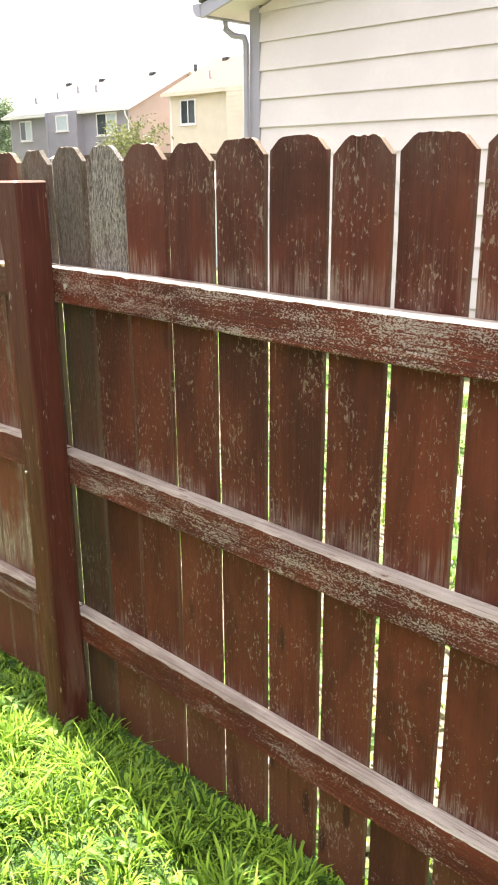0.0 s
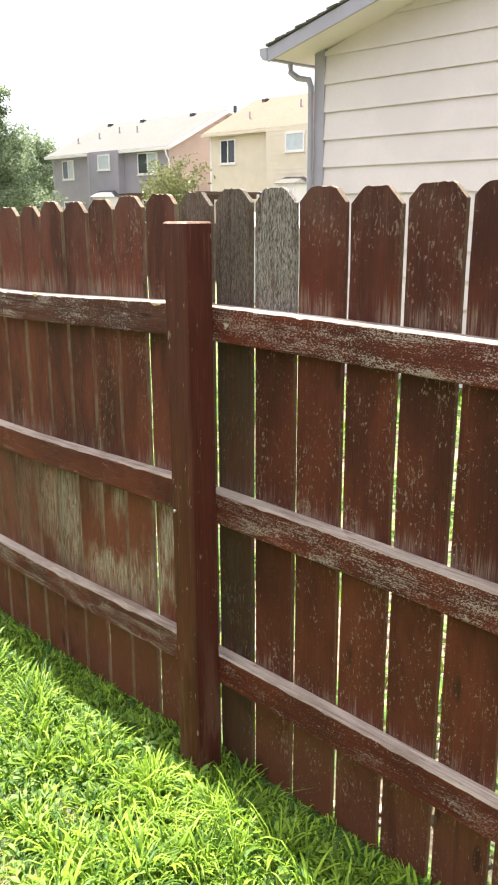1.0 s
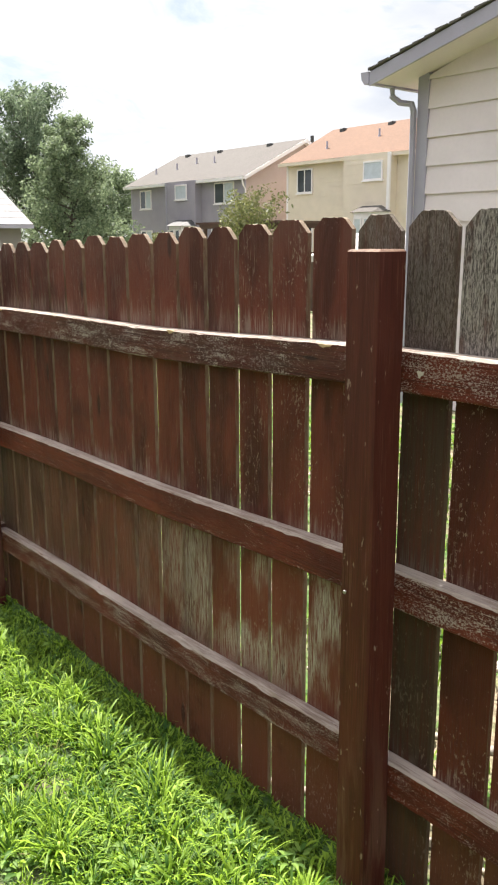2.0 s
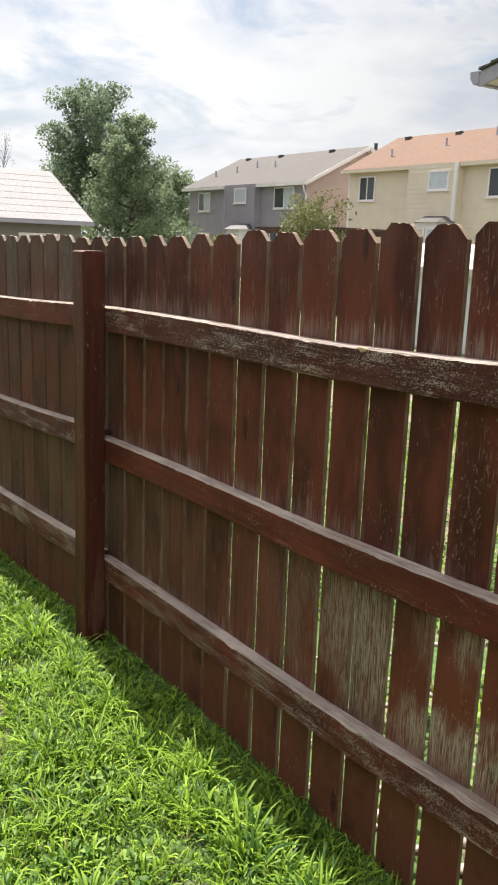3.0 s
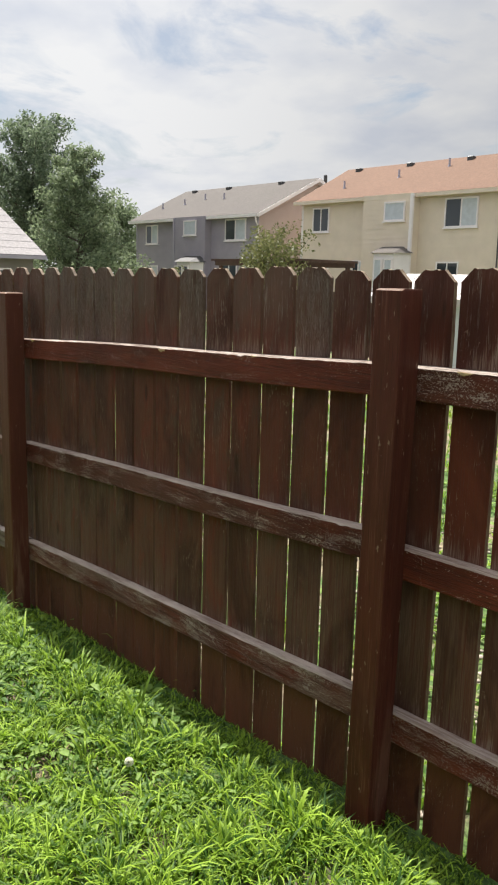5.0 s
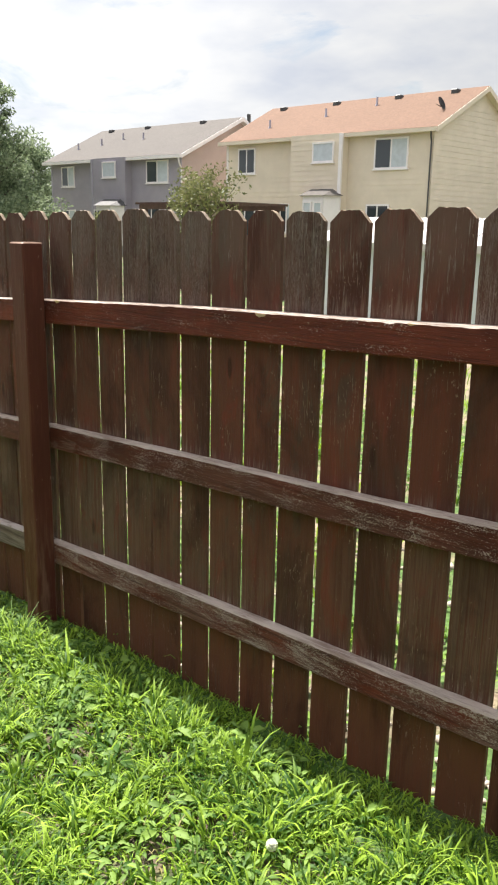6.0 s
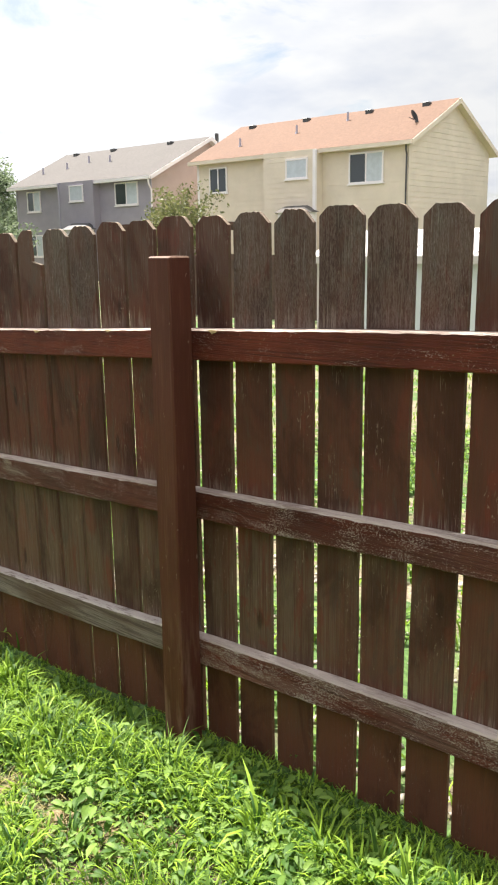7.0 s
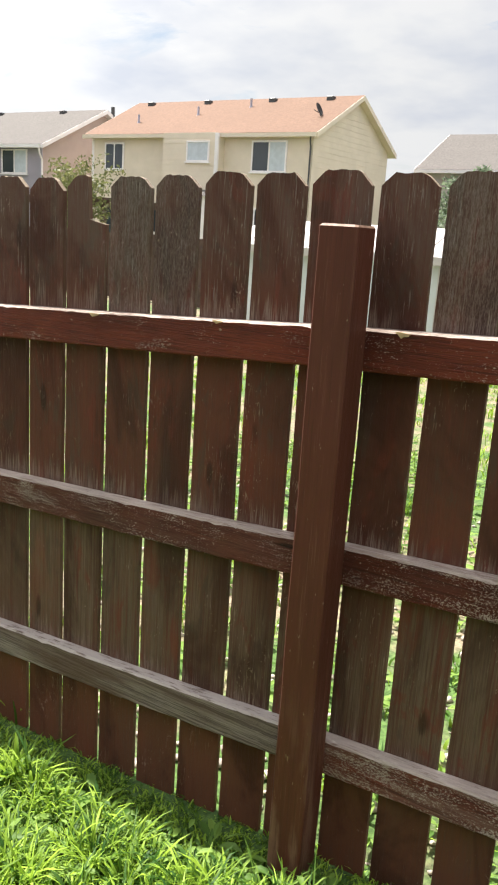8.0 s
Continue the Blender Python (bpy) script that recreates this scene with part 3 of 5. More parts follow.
def build_ground():
    xs = np.concatenate([[-1500, -600, -250, -120, -80], np.arange(-60, -12, 2.0), np.arange(-12, -7, 0.16), np.arange(-7, 1.6, 0.035), np.arange(1.6, 4, 0.16), np.arange(4, 30, 2.0), [60, 150, 500, 1500]])
    ys = np.concatenate([[-1500, -500, -150, -60, -25, -12], np.arange(-6, -2.5, 0.5), np.arange(-2.5, -1.3, 0.16), np.arange(-1.3, -0.2, 0.035), np.arange(-0.2, 3, 0.16), np.arange(3, 50, 1.5), [70, 120, 300, 800, 1500]])
    gx, gy = np.meshgrid(xs, ys, indexing="ij")
    verts = np.stack([gx, gy, ground_z(gx, gy)], -1).reshape(-1, 3)
    n, m = len(xs), len(ys)
    i, j = np.meshgrid(np.arange(n - 1), np.arange(m - 1), indexing="ij")
    a = (i * m + j).ravel()
    faces = np.concatenate([np.stack([a, a + m, a + m + 1], -1), np.stack([a, a + m + 1, a + 1], -1)])
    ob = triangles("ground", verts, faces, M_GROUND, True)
    soil = ob.data.attributes.new("soil", "FLOAT", "POINT")
    soil.data.foreach_set("value", bare(verts[:, 0], verts[:, 1]).astype(np.float32))
    tagged(ob, "sloping lawn soil with turf and bare tan patches", "ground", kind="structure")


build_ground()


# ---------------------------------------------------------------- houses
def lap_wall(bm, a, b, z0, z1, course, out, left=None, right=None, lap=0.011):
    """Lapped siding between plan points a and b. left/right(z): how far the wall's ends are cut in at height z (gable)."""
    a, b, out = Vector((*a, 0)), Vector((*b, 0)), Vector((*out, 0))
    way = (b - a)
    length = way.length
    way.normalize()
    n = max(1, round((z1 - z0) / course))
    zs = [z0 + (z1 - z0) * k / n for k in range(n + 1)]
    for lo, hi in zip(zs, zs[1:]):
        l0, l1 = (left(lo), left(hi)) if left else (0, 0)
        r0, r1 = (right(lo), right(hi)) if right else (0, 0)
        if l0 + r0 >= length - 0.02:
            continue
        l1, r1 = min(l1, length / 2), min(r1, length / 2)
        p = [a + way * l0 + out * lap, a + way * (length - r0) + out * lap, a + way * (length - r1), a + way * l1]
        zz = [lo, lo, hi, hi]
        vs = [bm.verts.new((q.x, q.y, z)) for q, z in zip(p, zz)]
        bm.faces.new(vs)
        under_a = bm.verts.new(((a + way * l0).x, (a + way * l0).y, lo))
        under_b = bm.verts.new(((a + way * (length - r0)).x, (a + way * (length - r0)).y, lo))
        bm.faces.new((under_a, under_b, vs[1], vs[0]))
    bmesh.ops.remove_doubles(bm, verts=bm.verts, dist=0.0005)


def window(house, x0, x1, z0, z1, y, blind=None, split=True, trim=M_WHITE):
    """A framed sliding window on a wall that faces -y."""
    f = 0.07
    bm = bmesh.new()
    box(bm, (x0, y - 0.06, z0), (x0 + f, y + 0.02, z1))
    box(bm, (x1 - f, y - 0.06, z0), (x1, y + 0.02, z1))
    box(bm, (x0 + f, y - 0.06, z1 - f), (x1 - f, y + 0.02, z1))
    box(bm, (x0 + f, y - 0.06, z0), (x1 - f, y + 0.02, z0 + f))
    if split:
        xm = (x0 + x1) / 2
        box(bm, (xm - 0.03, y - 0.055, z0 + f), (xm + 0.03, y + 0.02, z1 - f))
    frame_ob = under(part("window", bm, trim), house)
    halves = ((x0 + f, (x0 + x1) / 2 - 0.03), ((x0 + x1) / 2 + 0.03, x1 - f)) if split else ((x0 + f, x1 - f),)
    for k, (p, q) in enumerate(halves):
        bm = bmesh.new()
        box(bm, (p, y - 0.035, z0 + f), (q, y - 0.02, z1 - f))
        pane = part("pane", bm, M_BLIND if blind in (k, "all") else M_GLASS)
        pane.parent = frame_ob
    bm = bmesh.new()
    box(bm, (x0 - 0.05, y - 0.10, z0 - 0.05), (x1 + 0.05, y + 0.01, z0))
    sill = part("sill", bm, trim)
    sill.parent = frame_ob
    return frame_ob


def gable_roof(house, x0, x1, y0, y1, z_eave, z_ridge, material, over=0.35, thick=0.16, y_ridge=None, trim=M_WHITE):
    """A gable roof with its ridge along x, fascia and gutter on the front eave."""
    yr = (y0 + y1) / 2 if y_ridge is None else y_ridge
    k0 = (z_ridge - z_eave) / (yr - y0)
    k1 = (z_ridge - z_eave) / (y1 - yr)
    e0, e1 = y0 - over, y1 + over
    ze0, ze1 = z_eave - over * k0, z_eave - over * k1
    bm = bmesh.new()
    prism(bm, [(x0 - over, e0, ze0), (x0 - over, yr, z_ridge), (x0 - over, e1, ze1), (x0 - over, e1, ze1 + thick), (x0 - over, yr, z_ridge + thick), (x0 - over, e0, ze0 + thick)], (x1 - x0 + 2 * over, 0, 0))
    roof = under(part("roof", bm, material), house)
    bm = bmesh.new()
    prism(bm, [(x0 - over, e0, ze0 - 0.03), (x0 - over, yr, z_ridge - 0.03), (x0 - over, e1, ze1 - 0.03), (x0 - over, e1, ze1 - 0.004), (x0 - over, yr, z_ridge - 0.004), (x0 - over, e0, ze0 - 0.004)], (x1 - x0 + 2 * over, 0, 0))
    under(part("soffit", bm, trim), house)
    bm = bmesh.new()
    box(bm, (x0 - over, e0 - 0.09, ze0 - 0.02), (x1 + over, e0, ze0 + thick - 0.02))
    gutter = part("gutter", bm, trim)
    for xx in (x0 - over - 0.03, x1 + over):
        bm2 = bmesh.new()
        prism(bm2, [(xx, e0, ze0 - 0.05), (xx, yr, z_ridge - 0.05), (xx, e1, ze1 - 0.05), (xx, e1, ze1 + thick - 0.01), (xx, yr, z_ridge + thick - 0.01), (xx, e0, ze0 + thick - 0.01)], (0.03, 0, 0))
        under(part("rake_board", bm2, trim), house)
    under(gutter, house)
    return roof, (lambda y: z_ridge + thick - k0 * (yr - y))


def roof_vent(house, x, y, z, size=0.32):
    bm = bmesh.new()
    box(bm, (x - size / 2, y - 0.14, z - 0.12), (x + size / 2, y + 0.16, z + 0.13), 0.03)
    under(part("roof_vent", bm, M_DARKMETAL), house)


def roof_pipe(house, x, y, z, h=0.35, r=0.05, material=M_GREYTRIM):
    bm = bmesh.new()
    tube(bm, [(x, y, z - 0.2), (x, y, z + h)], [r, r], 8)
    tube(bm, [(x, y, z - 0.1), (x, y, z + 0.05)], [r * 2.0, r * 1.2], 8)
    under(part("vent_pipe", bm, material), house)


def downspout(house, points, material, r=0.045):
    bm = bmesh.new()
    tube(bm, points, [r] * len(points), 6)
    return under(part("downspout", bm, material), house)


def slate_house():
    """Two-storey house with slate siding and a peach gable end."""
    y, x0, x1, ze, zr, yr, yb = 27.3, -48.0, -36.2, 5.0, 7.0, 31.4, 35.5
    h = thing("slate_house", "two-storey slate grey house with peach gable end", "house", (-42, 31, -0.2), shift=(0.45, 1.05, 0.05))
    bm = bmesh.new()
    lap_wall(bm, (x0, y), (-43.3, y), -0.4, ze, 0.21, (0, -1))
    under(part("wall", bm, M_BLUE, None, "slate grey lap siding"), h)
    bm = bmesh.new()
    lap_wall(bm, (-43.3, y - 0.45), (-40.3, y - 0.45), -0.4, ze, 0.21, (0, -1))
    box(bm, (-43.3, y - 0.44, -0.4), (-40.3, y + 0.2, ze))
    under(part("wall", bm, M_BLUE), h)
    bm = bmesh.new()
    lap_wall(bm, (-40.3, y), (x1, y), -0.4, ze, 0.21, (0, -1))
    under(part("wall", bm, M_BLUE), h)
    k = (zr - ze) / (yr - y)
    bm = bmesh.new()
    cut = lambda z: max(0.0, (z - ze) / k)
    lap_wall(bm, (x1, y), (x1, yb), -0.4, zr, 0.21, (1, 0), cut, cut)
    under(part("gable_wall", bm, M_PEACH, None, "peach lap siding"), h)
    bm = bmesh.new()
    lap_wall(bm, (x0, y), (x0, yb), -0.4, zr, 0.21, (-1, 0), cut, cut)
    lap_wall(bm, (x0, yb), (x1, yb), -0.4, ze, 0.21, (0, 1))
    under(part("wall", bm, M_BLUE), h)
    roof, top = gable_roof(h, x0, x1, y, yb, ze, zr, M_ROOF_GREY, y_ridge=yr)
    for xa in (-43.36, -40.36):
        boxed("corner_board", (xa, y - 0.50, -0.4), (xa + 0.12, y - 0.40, ze - 0.02), M_GREYTRIM if xa < -42 else M_BLUE, h)
    for xa in (x0 - 0.02, x1 - 0.10):
        boxed("corner_board", (xa, y - 0.03, -0.4), (xa + 0.12, y + 0.02, ze - 0.02), M_GREYTRIM, h)
    window(h, -46.9, -45.6, 3.55, 4.7, y, 1)
    window(h, -42.3, -41.1, 3.95, 4.8, y - 0.45, "all", False)
    window(h, -39.0, -37.2, 3.62, 4.78, y, 1)
    window(h, -46.9, -45.6, 1.0, 2.25, y, 1)
    window(h, -43.15, -42.75, 1.0, 2.25, y - 0.45, None, False)
    window(h, -39.3, -37.9, 1.0, 2.4, y, None)
    # bay with its little roof
    bm = bmesh.new()
    prism(bm, [(-42.6, y - 0.45, 0.3), (-42.1, y - 1.1, 0.3), (-40.8, y - 1.1, 0.3), (-40.3, y - 0.45, 0.3)], (0, 0, 2.15))
    bay = under(part("bay", bm, M_WHITE, None, "white box bay"), h)
    bm = bmesh.new()
    vs = [bm.verts.new(p) for p in ((-42.75, y - 0.45, 2.45), (-42.2, y - 1.25, 2.45), (-40.7, y - 1.25, 2.45), (-40.15, y - 0.45, 2.45), (-42.2, y - 0.45, 2.8), (-40.7, y - 0.45, 2.8))]
    for f in ((0, 1, 4), (1, 2, 5, 4), (2, 3, 5), (3, 2, 1, 0), (0, 4, 5, 3)):
        bm.faces.new([vs[i] for i in f])
    under(part("bay_roof", bm, M_DARKMETAL), h)
    window(h, -41.98, -41.5, 1.0, 2.25, y - 1.11, None, False)
    window(h, -41.4, -40.92, 1.0, 2.25, y - 1.11, None, False)
    for xx in (-46.9, -43.4, -38.6):
        roof_vent(h, xx, yr - 0.35, top(yr - 0.35))
    for xx, yy in ((-45.2, 29.0), (-43.9, 29.6), (-41.8, 29.4), (-47.0, 28.6)):
        roof_pipe(h, xx, yy, top(yy))
    roof_pipe(h, -35.9, 31.9, 6.6, 0.75, 0.10, M_DARKMETAL)
    downspout(h, [(-36.0, y - 0.42, 4.85), (-36.0, y - 0.35, 4.55), (-36.12, y - 0.08, 4.3), (-36.12, y - 0.06, -0.2)], M_WHITE)


def cream_house():
    """Two-storey cream house with a terracotta roof."""
    y, x0, x1, ze, zr, yr, yb = 28.0, -33.2, -21.45, 5.45, 7.25, 31.57, 35.1
    h = thing("cream_house", "two-storey cream house with terracotta shingle roof", "house", (-27, 31, -0.2), shift=(0.22, 0.9, 0.06))
    for a, b, yy in ((x0, -28.6, y), (-28.6, -25.7, y - 0.5), (-25.7, x1, y)):
        bm = bmesh.new()
        lap_wall(bm, (a, yy), (b, yy), -0.4, ze, 0.22, (0, -1))
        if yy < y:
            box(bm, (a, yy + 0.01, -0.4), (b, y + 0.2, ze))
        under(part("wall", bm, M_CREAM), h)
    k = (zr - ze) / (yr - y)
    cut = lambda z: max(0.0, (z - ze) / k)
    bm = bmesh.new()
    lap_wall(bm, (x1, y), (x1, yb), -0.4, zr, 0.22, (1, 0), cut, cut)
    under(part("gable_wall", bm, M_CREAM), h)
    bm = bmesh.new()
    lap_wall(bm, (x0, y), (x0, yb), -0.4, zr, 0.22, (-1, 0), cut, cut)
    lap_wall(bm, (x0, yb), (x1, yb), -0.4, ze, 0.22, (0, 1))
    under(part("wall", bm, M_CREAM), h)
    roof, top = gable_roof(h, x0, x1, y, yb, ze, zr, M_ROOF_ORANGE, y_ridge=yr, over=0.3, trim=M_CREAM)
    boxed("corner_board", (-25.82, y - 0.55, -0.4), (-25.66, y - 0.45, ze - 0.02), M_WHITE, h)
    boxed("corner_board", (x0 - 0.02, y - 0.03, -0.4), (x0 + 0.10, y + 0.02, ze - 0.02), M_WHITE, h)
    window(h, -32.4, -31.25, 3.93, 5.12, y, None)
    window(h, -27.3, -26.1, 4.27, 5.12, y - 0.5, "all", False)
    window(h, -24.3, -22.6, 3.93, 5.18, y, 1)
    window(h, -29.6, -28.75, 1.2, 2.55, y, 1)
    window(h, -32.6, -31.2, 1.0, 2.4, y, None)
    window(h, -24.6, -23.4, 1.2, 2.5, y, None)
    bm = bmesh.new()
    prism(bm, [(-27.75, y - 0.5, 0.4), (-27.3, y - 1.1, 0.4), (-26.1, y - 1.1, 0.4), (-25.65, y - 0.5, 0.4)], (0, 0, 2.45))
    under(part("bay", bm, M_WHITE, None, "white box bay"), h)
    bm = bmesh.new()
    vs = [bm.verts.new(p) for p in ((-27.9, y - 0.5, 2.85), (-27.4, y - 1.25, 2.85), (-26.0, y - 1.25, 2.85), (-25.5, y - 0.5, 2.85), (-27.3, y - 0.5, 3.15), (-26.1, y - 0.5, 3.15))]
    for f in ((0, 1, 4), (1, 2, 5, 4), (2, 3, 5), (3, 2, 1, 0), (0, 4, 5, 3)):
        bm.faces.new([vs[i] for i in f])
    under(part("bay_roof", bm, M_ROOF_GREY), h)
    window(h, -27.25, -26.75, 1.2, 2.6, y - 1.11, "all", False)
    window(h, -26.65, -26.15, 1.2, 2.6, y - 1.11, "all", False)
    for xx in (-32.4, -29.0, -25.45, -22.55):
        roof_vent(h, xx, yr - 0.35, top(yr - 0.35))
    for xx, yy in ((-28.5, 29.8), (-26.2, 30.6), (-31.3, 29.0)):
        roof_pipe(h, xx, yy, top(yy))
    roof_pipe(h, -21.9, 32.2, 6.75, 0.62, 0.08, M_DARKMETAL)
    downspout(h, [(x1 + 0.05, y - 0.32, 5.3), (x1 - 0.02, y - 0.2, 5.1), (x1 - 0.06, y - 0.07, 4.95), (x1 - 0.06, y - 0.06, -0.3)], M_DARKMETAL, 0.035)
    # dish on the roof's corner
    bm = bmesh.new()
    rings = []
    for r, d in ((0.0, 0.06), (0.12, 0.04), (0.24, 0.0)):
        rings.append([bm.verts.new((r * math.cos(a * math.pi / 7), r * 1.15 * math.sin(a * math.pi / 7), -d)) for a in range(14)] if r else [bm.verts.new((0, 0, -d))])
    for a in range(14):
        b = (a + 1) % 14
        bm.faces.new((rings[0][0], rings[1][a], rings[1][b]))
        bm.faces.new((rings[1][a], rings[2][a], rings[2][b], rings[1][b]))
    bmesh.ops.solidify(bm, geom=bm.faces[:], thickness=0.015)
    bmesh.ops.transform(bm, matrix=pose(-22.0, 29.3, 6.55, 66, 0, 91), verts=bm.verts)
    tube(bm, [(-22.0, 29.3, 6.5), (-21.95, 29.4, 6.2), (-21.95, 29.45, 6.05)], [0.025] * 3, 6)
    tube(bm, [(-22.0, 29.25, 6.4), (-22.15, 29.1, 6.5)], [0.015] * 2, 6)
    under(part("satellite_dish", bm, M_DARKMETAL), h)


def pale_roof_house():
    """Single-storey house whose pale roof faces along the fence."""
    h = thing("bungalow", "single-storey grey house with pale shingle roof", "house", (-39, 9, -0.4), shift=(0.3, 0.8, 0.06))
    xe, xr, xb, ze, zr, y0, y1 = -34.4, -38.6, -42.8, 2.35, 4.45, -2.0, 13.7
    bm = bmesh.new()
    lap_wall(bm, (xe, y0), (xe, y1), -0.6, ze, 0.2, (1, 0))
    k = (zr - ze) / (xe - xr)
    cut = lambda z: max(0.0, (z - ze) / k)
    lap_wall(bm, (xe, y1), (xb, y1), -0.6, zr, 0.2, (0, 1), cut, cut)
    lap_wall(bm, (xe, y0), (xb, y0), -0.6, zr, 0.2, (0, -1), cut, cut)
    lap_wall(bm, (xb, y0), (xb, y1), -0.6, ze, 0.2, (-1, 0))
    under(part("wall", bm, M_DRAB), h)
    o, th = 0.4, 0.15
    bm = bmesh.new()
    prism(bm, [(xe + o, y0 - o, ze - o * k), (xr, y0 - o, zr), (xb - o, y0 - o, ze - o * k), (xb - o, y0 - o, ze - o * k + th), (xr, y0 - o, zr + th), (xe + o, y0 - o, ze - o * k + th)], (0, y1 - y0 + 2 * o, 0))
    roof = under(part("roof", bm, M_ROOF_WHITE), h)
    rows = 8
    run = (xe + o - xr) / rows
    for i in range(rows):
        xa, xc = xr + run * i, xr + run * (i + 1)
        za, zc = zr + th - k * run * i, zr + th - k * run * (i + 1)
        bm = bmesh.new()
        prism(bm, [(xa, y0 - o - 0.01, za + 0.004), (xc + 0.02, y0 - o - 0.01, zc + 0.004), (xc + 0.02, y0 - o - 0.01, zc + 0.008), (xa, y0 - o - 0.01, za + 0.006)], (0, y1 - y0 + 2 * o + 0.02, 0))
        under(part("roof_course", bm, M_ROOF_WHITE), h)
    boxed("gutter", (xe + o, y0 - o, ze - o * k - 0.02), (xe + o + 0.1, y1 + o, ze - o * k + 0.13), M_GREYTRIM, h)
    bm = bmesh.new()
    ya, yb, za, zb = 10.9, 12.7, 0.6, 1.75
    for lo, hi in (((ya, za), (ya + 0.1, zb)), ((yb - 0.1, za), (yb, zb)), ((ya + 0.1, zb - 0.1), (yb - 0.1, zb)), ((ya + 0.1, za), (yb - 0.1, za + 0.1)), ((11.75, za + 0.1), (11.85, zb - 0.1))):
        box(bm, (xe - 0.02, lo[0], lo[1]), (xe + 0.07, hi[0], hi[1]))
    win = under(part("window", bm, M_WHITE), h)
    for p, q in ((ya + 0.1, 11.75), (11.85, yb - 0.1)):
        bm = bmesh.new()
        box(bm, (xe + 0.02, p, za + 0.1), (xe + 0.035, q, zb - 0.1))
        pane = part("pane", bm, M_GLASS)
        pane.parent = win


def far_house():
    h = thing("grey_roof_house", "far house with grey shingle roof", "house", (-15, 44, -0.2))
    x0, x1, y, yb, ze, zr = -21.0, -9.5, 40.0, 48.0, 5.2, 7.2
    bm = bmesh.new()
    lap_wall(bm, (x0, y), (x1, y), -0.4, ze, 0.22, (0, -1))
    k = (zr - ze) / 4.0
    cut = lambda z: max(0.0, (z - ze) / k)
    lap_wall(bm, (x1, y), (x1, yb), -0.4, zr, 0.22, (1, 0), cut, cut)
    lap_wall(bm, (x0, y), (x0, yb), -0.4, zr, 0.22, (-1, 0), cut, cut)
    lap_wall(bm, (x0, yb), (x1, yb), -0.4, ze, 0.22, (0, 1))
    under(part("wall", bm, M_TAN), h)
    roof, top = gable_roof(h, x0, x1, y, yb, ze, zr, M_ROOF_GREY)
    roof_vent(h, -17.8, 43.6, top(43.6))


